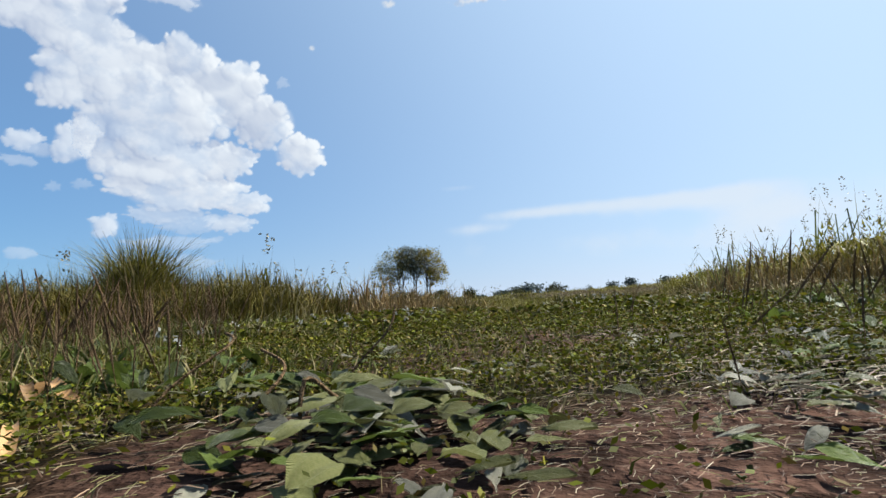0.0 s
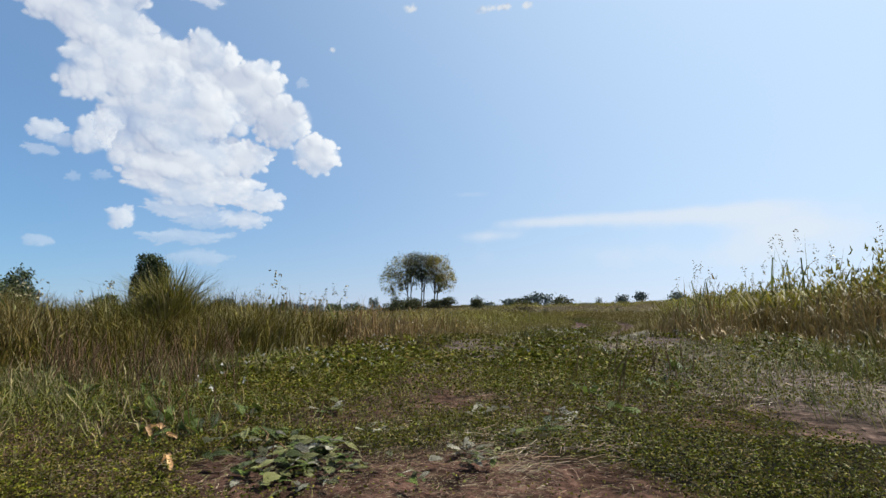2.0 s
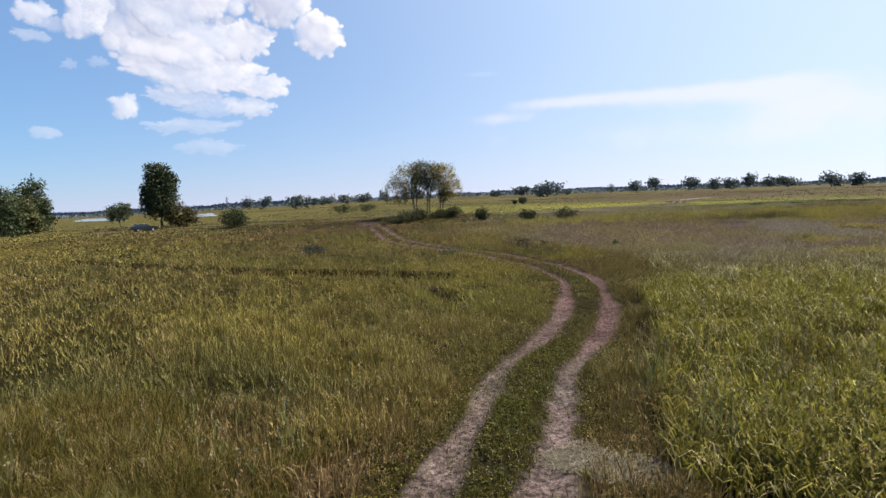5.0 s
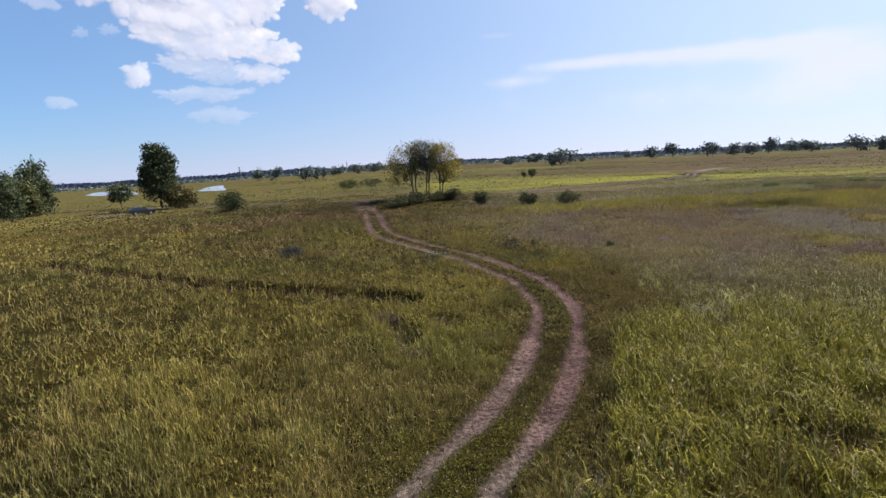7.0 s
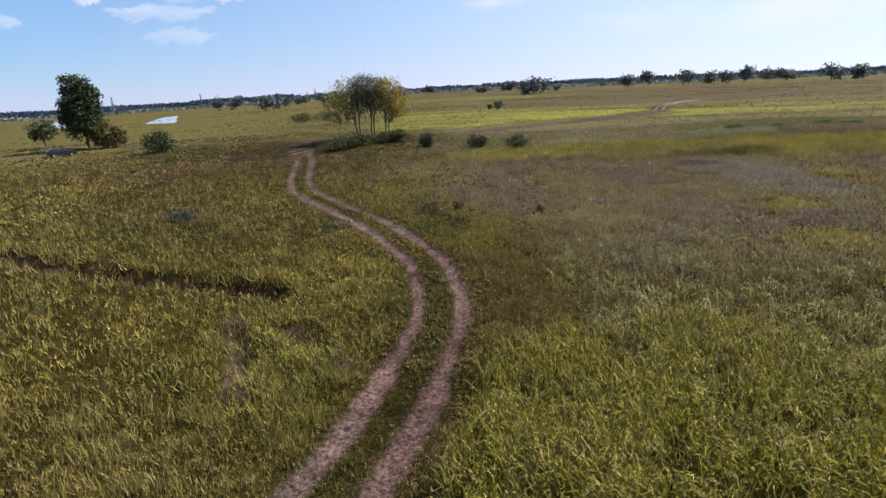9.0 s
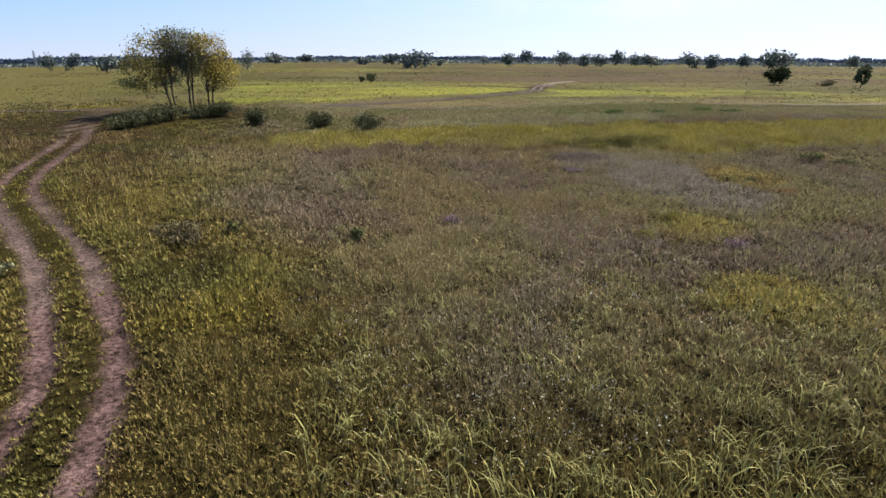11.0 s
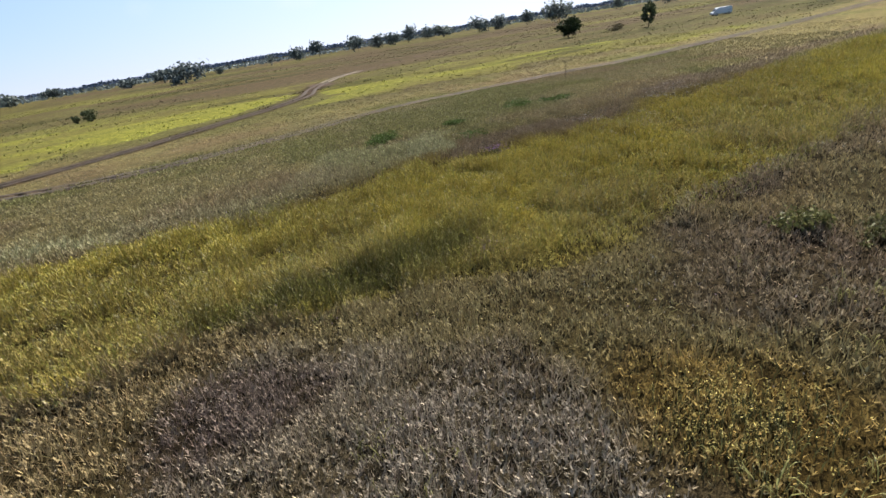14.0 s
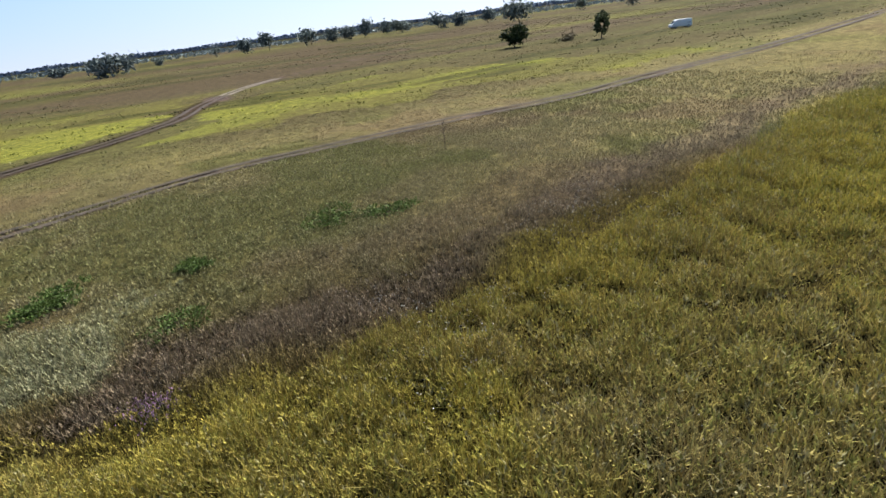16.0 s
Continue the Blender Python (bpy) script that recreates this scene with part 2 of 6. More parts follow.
    lay(FRESH, (0.35 + 0.4 * step(14, 9, y)) * step(1.5, 0.8, d + 0.5 * (n2 - 0.5)) * step(34, 24, y))
    lay(DRY * 1.15, 0.4 * step(1.8, 1.2, d) * step(1.0, 1.4, d) * step(0.4, 0.6, fbm(x, y, 2.5, 3, 43)))
    return c * np.array([1.12, 0.97, 0.93])


# ---------- materials ----------
def material(name, rough=0.8):
    m = bpy.data.materials.new(name)
    m.use_nodes = True
    b = m.node_tree.nodes["Principled BSDF"]
    b.inputs["Roughness"].default_value = rough
    b.inputs["Specular IOR Level"].default_value = 0.15
    return m, m.node_tree, b


def plain(name, colour, rough=0.6, vary=0.25, scale=8.0, bump=0.15, metal=0.0):
    """A material with two scales of uneven colour and a fine relief."""
    m, nt, b = material(name, rough)
    b.inputs["Metallic"].default_value = metal
    tc = nt.nodes.new("ShaderNodeTexCoord")
    n = nt.nodes.new("ShaderNodeTexNoise")
    n.inputs["Scale"].default_value, n.inputs["Detail"].default_value = scale, 6.0
    ramp = nt.nodes.new("ShaderNodeValToRGB")
    ramp.color_ramp.elements[0].position, ramp.color_ramp.elements[1].position = 0.3, 0.7
    ramp.color_ramp.elements[0].color = (*[v * (1 - vary) for v in colour], 1)
    ramp.color_ramp.elements[1].color = (*[min(1, v * (1 + vary)) for v in colour], 1)
    bp = nt.nodes.new("ShaderNodeBump")
    bp.inputs["Strength"].default_value, bp.inputs["Distance"].default_value = bump, 0.02
    nt.links.new(tc.outputs["Object"], n.inputs["Vector"])
    nt.links.new(n.outputs["Fac"], ramp.inputs[0])
    nt.links.new(ramp.outputs[0], b.inputs["Base Color"])
    nt.links.new(n.outputs["Fac"], bp.inputs["Height"])
    nt.links.new(bp.outputs[0], b.inputs["Normal"])
    return m


def leafy(name, rough=0.6, through_light=0.5, spec=0.08):
    """Plant matter: colour from the 'tint' attribute, uneven from leaf to leaf, letting some light through."""
    m, nt, b = material(name, rough)
    b.inputs["Specular IOR Level"].default_value = spec
    at = nt.nodes.new("ShaderNodeAttribute")
    at.attribute_name = "tint"
    geo = nt.nodes.new("ShaderNodeNewGeometry")
    hsv = nt.nodes.new("ShaderNodeHueSaturation")
    mr = nt.nodes.new("ShaderNodeMapRange")
    mr.inputs["To Min"].default_value, mr.inputs["To Max"].default_value = 0.26, 0.72
    tr = nt.nodes.new("ShaderNodeBsdfTranslucent")
    mix = nt.nodes.new("ShaderNodeMixShader")
    mix.inputs[0].default_value = through_light
    out = nt.nodes["Material Output"]
    nt.links.new(geo.outputs["Random Per Island"], mr.inputs["Value"])
    nt.links.new(mr.outputs[0], hsv.inputs["Value"])
    nt.links.new(at.outputs["Color"], hsv.inputs["Color"])
    nt.links.new(hsv.outputs[0], b.inputs["Base Color"])
    nt.links.new(hsv.outputs[0], tr.inputs["Color"])
    nt.links.new(b.outputs[0], mix.inputs[1])
    nt.links.new(tr.outputs[0], mix.inputs[2])
    nt.links.new(mix.outputs[0], out.inputs["Surface"])
    return m


GRASS, LEAF = leafy("grass", 0.6, 0.20), leafy("leaf", 0.6, 0.22, 0.06)
BARK = plain("bark", (0.055, 0.043, 0.033), 0.9, 0.4, 14.0, 0.6)


def ground_material():
    m, nt, b = material("soil_and_turf", 1.0)
    b.inputs["Specular IOR Level"].default_value = 0.02
    at = nt.nodes.new("ShaderNodeAttribute")
    at.attribute_name = "tint"
    tc = nt.nodes.new("ShaderNodeTexCoord")
    fac, heights = [], []
    for scale, detail in ((0.9, 5.0), (9.0, 5.0), (38.0, 5.0)):
        n = nt.nodes.new("ShaderNodeTexNoise")
        n.inputs["Scale"].default_value, n.inputs["Detail"].default_value, n.inputs["Roughness"].default_value = scale, detail, 0.65
        nt.links.new(tc.outputs["Object"], n.inputs["Vector"])
        fac.append(n)
    col = at.outputs["Color"]
    # Wide noise range: uneven soil tone, and painted dark gaps between plants.
    for n, low, high in zip(fac, (0.55, 0.26, 0.38), (1.15, 1.50, 1.40)):
        mr = nt.nodes.new("ShaderNodeMapRange")
        mr.inputs["From Min"].default_value, mr.inputs["From Max"].default_value = 0.36, 0.64
        mr.inputs["To Min"].default_value, mr.inputs["To Max"].default_value = low, high
        mul = nt.nodes.new("ShaderNodeVectorMath")
        mul.operation = "SCALE"
        nt.links.new(n.outputs["Fac"], mr.inputs["Value"])
        nt.links.new(col, mul.inputs[0])
        nt.links.new(mr.outputs[0], mul.inputs["Scale"])
        col = mul.outputs[0]
    nt.links.new(col, b.inputs["Base Color"])
    bp = nt.nodes.new("ShaderNodeBump")
    bp.inputs["Strength"].default_value, bp.inputs["Distance"].default_value = 0.9, 0.05
    nt.links.new(fac[1].outputs["Fac"], bp.inputs["Height"])
    bq = nt.nodes.new("ShaderNodeBump")
    bq.inputs["Strength"].default_value, bq.inputs["Distance"].default_value = 0.8, 0.008
    nt.links.new(fac[2].outputs["Fac"], bq.inputs["Height"])
    nt.links.new(bp.outputs[0], bq.inputs["Normal"])
    nt.links.new(bq.outputs[0], b.inputs["Normal"])
    return m


# ---------- mesh helpers ----------
def mesh_of(name, verts, faces_flat, sizes, tint=None, mat=None, smooth=False):
    """A mesh from arrays: corner indices one after another, and how many corners each face has."""
    me = bpy.data.meshes.new(name)
    verts = np.asarray(verts, np.float32)
    faces_flat, sizes = np.asarray(faces_flat, np.int32), np.asarray(sizes, np.int32)
    me.vertices.add(len(verts))
    me.vertices.foreach_set("co", verts.ravel())
    me.loops.add(len(faces_flat))
    me.loops.foreach_set("vertex_index", faces_flat)
    me.polygons.add(len(sizes))
    me.polygons.foreach_set("loop_start", np.concatenate([[0], np.cumsum(sizes)[:-1]]).astype(np.int32))
    me.polygons.foreach_set("use_smooth", np.full(len(sizes), smooth))
    if tint is not None:
        at = me.color_attributes.new("tint", "FLOAT_COLOR", "POINT")
        at.data.foreach_set("color", np.concatenate([tint, np.ones((len(tint), 1))], 1).astype(np.float32).ravel())
    me.update(calc_edges=True)
    if mat:
        me.materials.append(mat)
    return me


def part(name, bm, mat, parent, label=""):
    """Links a bmesh, or a ready mesh, as one object under a thing or a part."""
    if isinstance(bm, bpy.types.Mesh):
        me = bm
    else:
        me = bpy.data.meshes.new(name)
        bm.to_mesh(me)
        bm.free()
    if mat and not me.materials:
        me.materials.append(mat)
    ob = new(name, me)
    ob.parent = parent
    return tagged(ob, label)


def box(sx, sy, sz, x=0, y=0, z=0, bevel=0.0, bm=None):
    """A bevelled block centred at x, y, z."""
    bm = bm or bmesh.new()
    made = bmesh.ops.create_cube(bm, size=1.0, matrix=Matrix.Translation((x, y, z)) @ Matrix.Diagonal((sx, sy, sz, 1)))
    if bevel:
        edges = list({e for v in made["verts"] for e in v.link_edges})
        bmesh.ops.bevel(bm, geom=edges, offset=bevel, segments=2, affect="EDGES", profile=0.5)
    return bm


def tube(points, radii, sides=7, bm=None):
    """A tapered tube along points."""
    bm = bm or bmesh.new()
    rings = []
    for k, (p, r) in enumerate(zip(points, radii)):
        a, b = Vector(points[max(0, k - 1)]), Vector(points[min(len(points) - 1, k + 1)])
        q = (b - a).to_track_quat("Z", "Y")
        rings.append([bm.verts.new(Vector(p) + q @ Vector((r * math.cos(2 * math.pi * s / sides), r * math.sin(2 * math.pi * s / sides), 0))) for s in range(sides)])
    for lo, hi in zip(rings[:-1], rings[1:]):
        for s in range(sides):
            bm.faces.new((lo[s], lo[(s + 1) % sides], hi[(s + 1) % sides], hi[s]))
    bm.faces.new(rings[-1])
    bm.faces.new(rings[0][::-1])
    return bm


def blades(x, y, z, tall, wide, lean, tint, rng, tip=0.15):
    """Bent, tapered blades: five corners, two faces each. Returns corners, faces, sizes and colours."""
    n = len(x)
    az, tw = rng.uniform(0, 2 * np.pi, n), rng.uniform(0, np.pi, n)
    dx, dy, wx, wy = np.cos(az), np.sin(az), np.cos(tw) * wide / 2, np.sin(tw) * wide / 2
    v = np.empty((n, 5, 3))
    bend = lean * tall
    v[:, 0] = np.stack([x - wx * 0.7, y - wy * 0.7, z], 1)
    v[:, 1] = np.stack([x + wx * 0.7, y + wy * 0.7, z], 1)
    mx, my, mz = x + dx * bend * 0.35, y + dy * bend * 0.35, z + tall * 0.58
    v[:, 2] = np.stack([mx + wx, my + wy, mz], 1)
    v[:, 3] = np.stack([mx - wx, my - wy, mz], 1)
    v[:, 4] = np.stack([x + dx * bend, y + dy * bend, z + tall * (1 - 0.35 * np.minimum(lean, 1.5))], 1)
    base = np.arange(n)[:, None] * 5
    f = (base + np.array([[0, 1, 2, 3, 3, 2, 4]])).ravel()
    sizes = np.tile([4, 3], n)
    c = np.repeat(tint[:, None, :], 5, 1)
    c[:, 4] *= 1 + tip
    return v.reshape(-1, 3), f, sizes, c.reshape(-1, 3)


def spears(x, y, z, tall, wide, lean, tint, rng):
    """Straight tapered blades of one face each, for plants that are never near."""
    n = len(x)
    az, tw = rng.uniform(0, 2 * np.pi, n), rng.uniform(0, np.pi, n)
    wx, wy, bend = np.cos(tw) * wide / 2, np.sin(tw) * wide / 2, lean * tall
    v = np.empty((n, 3, 3))
    v[:, 0] = np.stack([x - wx, y - wy, z], 1)
    v[:, 1] = np.stack([x + wx, y + wy, z], 1)
    v[:, 2] = np.stack([x + np.cos(az) * bend, y + np.sin(az) * bend, z + tall * (1 - 0.35 * np.minimum(lean, 1.5))], 1)
    return v.reshape(-1, 3), np.arange(n * 3), np.full(n, 3), np.repeat(tint, 3, 0)


def stuff(name, data, label, category, mat):
    """One object of countless small plants or scraps."""
    v, f, s, c = data
    ob = new(name, mesh_of(name, v, f, s, np.clip(c, 0, 1), mat))
    return tagged(ob, label, category, kind="stuff")


def leaf_quads(centres, size, tint, rng, flat=0.0):
    """Pointed four-cornered leaves of any turn about their centres."""
    n = len(centres)
    a = rng.normal(size=(n, 3))
    a[:, 2] *= 1 - flat
    a /= np.linalg.norm(a, axis=1)[:, None] + 1e-9
    b = np.cross(a, rng.normal(size=(n, 3)))
    b /= np.linalg.norm(b, axis=1)[:, None] + 1e-9
    size = np.broadcast_to(size, (n,))[:, None]
    v = np.stack([centres - a * size, centres + b * size * 0.5, centres + a * size, centres - b * size * 0.5], 1)
    f = np.arange(n * 4)
    return v.reshape(-1, 3), f, np.full(n, 4), np.repeat(tint, 4, 0)


# ---------- the land ----------
def spread(bands, far):
    """Grid lines from (start, end, spacing) bands that follow one another, then wider and wider out to the horizon."""
    mid = np.concatenate([np.arange(lo, hi, s) for lo, hi, s in bands])
    out, low, s = [], [], bands[-1][2] * 1.3
    v = mid[-1]
    while v < far:
        v, s = v + s, s * 1.2
        out.append(v)
    v, s = mid[0], bands[0][2] * 1.3
    while v > -far:
        v, s = v - s, s * 1.2
        low.append(v)
    return np.concatenate([low[::-1], mid, out])


def build_ground():
    xs = spread([(-60, -12, 0.9), (-12, -1.4, 0.28), (-1.4, 1.8, 0.05), (1.8, 9.4, 0.24), (9.4, 112, 0.9)], 4500)
    ys = spread([(-8, 0.1, 0.6), (0.1, 3.0, 0.05), (3.0, 34, 0.24), (34, 60, 0.4), (60, 168, 0.9)], 4500)
    gx, gy = np.meshgrid(xs, ys)
    x, y = gx.ravel(), gy.ravel()
    b = bare(x, y)
    z = height(x, y) + rut_depth(x, y)
    near = step(9, 3, np.hypot(x, y - 1))
    wet = step(2.0, 1.3, np.hypot(x + 0.2, y - 0.8))
    z = z + near * (0.03 * (fbm(x, y, 0.5, 4, 51) - 0.5) + 0.012 * (fbm(x, y, 0.08, 2, 52) - 0.5))
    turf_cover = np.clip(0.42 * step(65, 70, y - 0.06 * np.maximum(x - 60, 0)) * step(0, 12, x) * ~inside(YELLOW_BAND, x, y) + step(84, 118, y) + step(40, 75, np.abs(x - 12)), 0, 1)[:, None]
    # Plant colour cut far down here: painted shade under and between the plants.
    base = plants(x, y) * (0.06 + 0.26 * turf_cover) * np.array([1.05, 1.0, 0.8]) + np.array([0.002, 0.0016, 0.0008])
    soil = DIRT * (0.75 + 0.5 * fbm(x, y, 1.5, 3, 53))[:, None]
    pink = step(0.45, 0.6, fbm(x, y, 7, 2, 54))[:, None]
    soil = soil * (1 - pink * np.array([0.0, 0.10, 0.06]))
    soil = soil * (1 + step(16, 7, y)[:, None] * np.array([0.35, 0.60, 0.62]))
    trodden = inside(WORN, x, y)[:, None] * 0.8
    soil = soil * (1 - trodden) + np.array([0.10, 0.076, 0.064]) * trodden
    soil = soil * (1 - wet[:, None]) + EARTH * (0.7 + 0.8 * fbm(x, y, 0.3, 3, 55))[:, None] * wet[:, None]
    # Shade of the overhanging grass, painted into the ditch's soil.
    for cut in (DITCH,):
        ditch_shade = step(1.0, 0.5, line_distance(cut, x, y)[0])[:, None]
        soil = soil * (1 - ditch_shade) + EARTH * 0.8 * ditch_shade
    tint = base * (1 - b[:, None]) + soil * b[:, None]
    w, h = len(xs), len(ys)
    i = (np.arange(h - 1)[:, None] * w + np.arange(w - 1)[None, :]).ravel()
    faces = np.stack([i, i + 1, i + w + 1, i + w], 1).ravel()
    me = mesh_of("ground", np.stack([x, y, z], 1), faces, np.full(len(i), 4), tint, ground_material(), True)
    tagged(new("ground", me), "wide dry summer meadow with a two-rutted dirt track", "ground", kind="structure")


build_ground()


def ground_z(x, y):
    x, y = np.atleast_1d(np.asarray(x, float)), np.atleast_1d(np.asarray(y, float))
    return height(x, y) + rut_depth(x, y)


def on_land(x, y):
    return float(ground_z(x, y)[0])


# ---------- grasses ----------
AXIS = [(0, 2), (3, 12), (8, 24), (16, 38), (28, 52), (44, 66), (62, 82)]


def clumps(x, y):
    """Uneven growth: near 0 in the gaps between clumps, over 1 on them."""
    return 0.42 + 1.2 * step(0.34, 0.66, fbm(x, y, 1.1, 3, 65)) * (0.6 + 0.8 * fbm(x, y, 0.45, 2, 66))


def plant_height(x, y):
    h = (0.20 + 0.22 * fbm(x, y, 5, 3, 61)) * (0.25 + 0.75 * clumps(x, y))
    d, s, a = line_distance(TRACK, x, y)
    h = np.where(inside(REEDS, x + 1.2 * (fbm(x, y, 2, 2, 62) - 0.5), y), 0.42 + 0.2 * fbm(x, y, 3, 2, 63), h)
    h = np.where(inside(YELLOW_BAND, x, y), 0.06 + 0.36 * clumps(x, y), h)
    h = h * (1 + 0.9 * np.exp(-((x - 29.5) / 5.5) ** 2 - ((y - 57.2) / 1.3) ** 2))
    h = np.where(inside(PALE_REEDS, x, y), 0.2 + 0.18 * clumps(x, y), h)
    lawn = step(66, 70, y - 0.06 * np.maximum(x - 60, 0)) * (~inside(PALE_REEDS, x, y))
    h = h * (1 - 0.6 * lawn)
    h = h * (0.22 + 0.78 * step(0.95, 1.9, d + 0.5 * (fbm(x, y, 1.4, 2, 64) - 0.5)))
    rim = np.minimum(line_distance(DITCH, x, y)[0], np.minimum(line_distance(GULLY, x, y)[0], line_distance(GULLY_TWO, x, y)[0]))
    h = h * (1 + 0.7 * step(1.4, 0.7, rim))
    wide = step(2.2, 5.5, np.hypot(x - 0.3, (y - 0.5) * 0.9))
    lane = np.minimum(line_distance(ROAD_TWO, x, y)[0], line_distance(ROAD_THREE, x, y)[0])
    h = h * (0.15 + 0.85 * step(1.5, 3.2, lane))
    return h * np.clip(0.12 + 0.88 * wide, 0, 1)


def sample(n, x0, x1, y0, y1, power, rng, seed_min=4.0):
    """Random places, thinning out away from the middle line of the land."""
    got_x, got_y, got_d = [], [], []
    total = 0
    while total < n:
        x, y = rng.uniform(x0, x1, n), rng.uniform(y0, y1, n)
        d = line_distance(AXIS, x, y)[0] + seed_min
        keep = rng.random(n) < (seed_min / d) ** power
        got_x.append(x[keep]), got_y.append(y[keep]), got_d.append(d[keep])
        total += int(keep.sum())
    return np.concatenate(got_x)[:n], np.concatenate(got_y)[:n], np.concatenate(got_d)[:n]


def grow(n_tufts, per, box_, power, rng, wide, lean, tall=1.0, spread_=0.09, grow_far=0.45, only=None, simple=False):
    """Tufts of blades over a stretch of the plan."""
    cx, cy, cd = sample(n_tufts, *box_, power, rng)
    keep = (rng.random(len(cx)) > bare(cx, cy) * 0.97) & (rng.random(len(cx)) < 0.5 + 0.7 * clumps(cx, cy))
    if only is not None:
        keep &= only(cx, cy)
    cx, cy, cd = cx[keep], cy[keep], cd[keep]
    size = (cd / 4.0) ** grow_far
    h0 = plant_height(cx, cy) * tall
    col = plants(cx, cy)
    x, y = np.repeat(cx, per), np.repeat(cy, per)
    s = np.repeat(size, per)
    x, y = x + rng.normal(0, spread_, len(x)) * s, y + rng.normal(0, spread_, len(x)) * s
    hh = np.repeat(h0, per) * rng.uniform(0.55, 1.25, len(x)) * (0.8 + 0.2 * s)
    c = np.repeat(col, per, 0) * rng.uniform(0.84, 1.18, (len(x), 1)) * rng.uniform(0.93, 1.07, (len(x), 3))
    dry = rng.random(len(x)) < 0.16
    c[dry] = c[dry] * 0.5 + np.array([0.27, 0.215, 0.12]) * 0.5
    if simple:
        return spears(x, y, np.repeat(ground_z(cx, cy), per) - 0.02, hh, wide * s * rng.uniform(0.7, 1.5, len(x)), rng.uniform(0.05, lean, len(x)), c, rng)
    return blades(x, y, ground_z(x, y) - 0.01, hh, wide * s * rng.uniform(0.6, 1.4, len(x)), rng.uniform(0.05, lean, len(x)), c, rng)


rg = np.random.default_rng(11)
stuff("meadow_grass", grow(150000, 5, (-45, 110, 3.0, 112), 1.2, rg, 0.017, 0.9, 0.9, 0.07, 0.40, lambda x, y: np.hypot(x, y) > 7.5, True), "mixed olive and straw-coloured meadow grass", "grass", GRASS)
stuff("near_grass", grow(10500, 7, (-9, 14, 1.6, 18), 0.7, rg, 0.008, 0.9, 1.15, 0.06), "fine green and dry grass beside the track", "grass", GRASS)


def arching(cx, cy, per, tall, wide, colour, rng, reach=0.9, spread_=0.1):
    """Long blades that rise and hang over at the tip: seven corners, three faces each."""
    n = len(cx) * per
    x, y = np.repeat(cx, per) + rng.normal(0, spread_, n), np.repeat(cy, per) + rng.normal(0, spread_, n)
    z, az = ground_z(x, y) - 0.01, rng.uniform(0, 2 * np.pi, n)
    h, w, out = np.repeat(tall, per) * rng.uniform(0.5, 1.15, n), wide * rng.uniform(0.6, 1.4, n), reach * rng.uniform(0.3, 1.1, n)
    dx, dy = np.cos(az), np.sin(az)
    tw = az + np.pi / 2 + rng.uniform(-0.7, 0.7, n)
    sx, sy = np.cos(tw) * w / 2, np.sin(tw) * w / 2
    v = np.empty((n, 7, 3))
    for k, (along, up, fat) in enumerate(((0, 0, 0.6), (0.18, 0.62, 1.0), (0.55, 0.95, 0.8))):
        px, py, pz = x + dx * along * out * h, y + dy * along * out * h, z + up * h
        v[:, 2 * k] = np.stack([px - sx * fat, py - sy * fat, pz], 1)
        v[:, 2 * k + 1] = np.stack([px + sx * fat, py + sy * fat, pz], 1)
    v[:, 6] = np.stack([x + dx * out * h * 1.05, y + dy * out * h * 1.05, z + h * rng.uniform(0.6, 0.95, n)], 1)
    f = (np.arange(n)[:, None] * 7 + np.array([[0, 1, 3, 2, 2, 3, 5, 4, 4, 5, 6]])).ravel()
    c = np.repeat(colour, per, 0) * rng.uniform(0.75, 1.3, (n, 1))
    return v.reshape(-1, 3), f, np.tile([4, 4, 3], n), np.repeat(c, 7, 0)


REED = leafy("reed", 0.55, 0.28, 0.10)
HERB = leafy("herb", 0.65, 0.20, 0.05)


def build_reeds():
    rng = np.random.default_rng(12)
    x, y = rng.uniform(3, 20, 14000), rng.uniform(2.5, 30, 14000)
    keep = inside(REEDS, x + 1.6 * (fbm(x, y, 2, 3, 72) - 0.5), y + 1.6 * (fbm(x, y, 2, 3, 73) - 0.5)) & (fbm(x, y, 1.4, 2, 71) > 0.40)
    x, y = x[keep][:6800], y[keep][:6800]
    col = plants(x, y) * 0.35 + np.array([0.235, 0.225, 0.018]) * 0.65
    dry = rng.random(len(x)) < 0.08
    col[dry] = (0.36, 0.29, 0.13)
    tall = (0.62 + 0.40 * fbm(x, y, 3, 2, 63)) * (0.7 + 0.3 * step(3.8, 6.0, x - 0.1 * y))
    stuff("reed_grass", arching(x, y, 9, tall, 0.022, col * rng.uniform(0.6, 1.45, (len(x), 1)), rng, 0.85, 0.11), "tall yellow-green reed grass with arching blades", "reed", REED)
    x, y = rng.uniform(7.5, 44, 15000), rng.uniform(16, 50, 15000)
    keep = (fbm(x, y, 3, 3, 74) > 0.44) & (x > 7.5 + 5 * fbm(x, y, 4, 3, 75)) & (rng.random(15000) < np.interp(y, [17, 27, 34, 52], [1, 0.55, 0.25, 0.1])) & (bare(x, y) < 0.2)
    x, y = x[keep], y[keep]
    col = np.tile(np.array([0.36, 0.335, 0.115]), (len(x), 1)) * rng.uniform(0.5, 1.25, (len(x), 1)) * np.interp(y, [21, 28], [1.15, 0.85])[:, None]
    stuff("pale_grass", arching(x, y, 7, np.interp(y, [24, 33], [0.5, 0.36]), 0.018, col, rng, 1.2, 0.09), "pale arching grass tufts in the meadow", "grass", REED)


build_reeds()


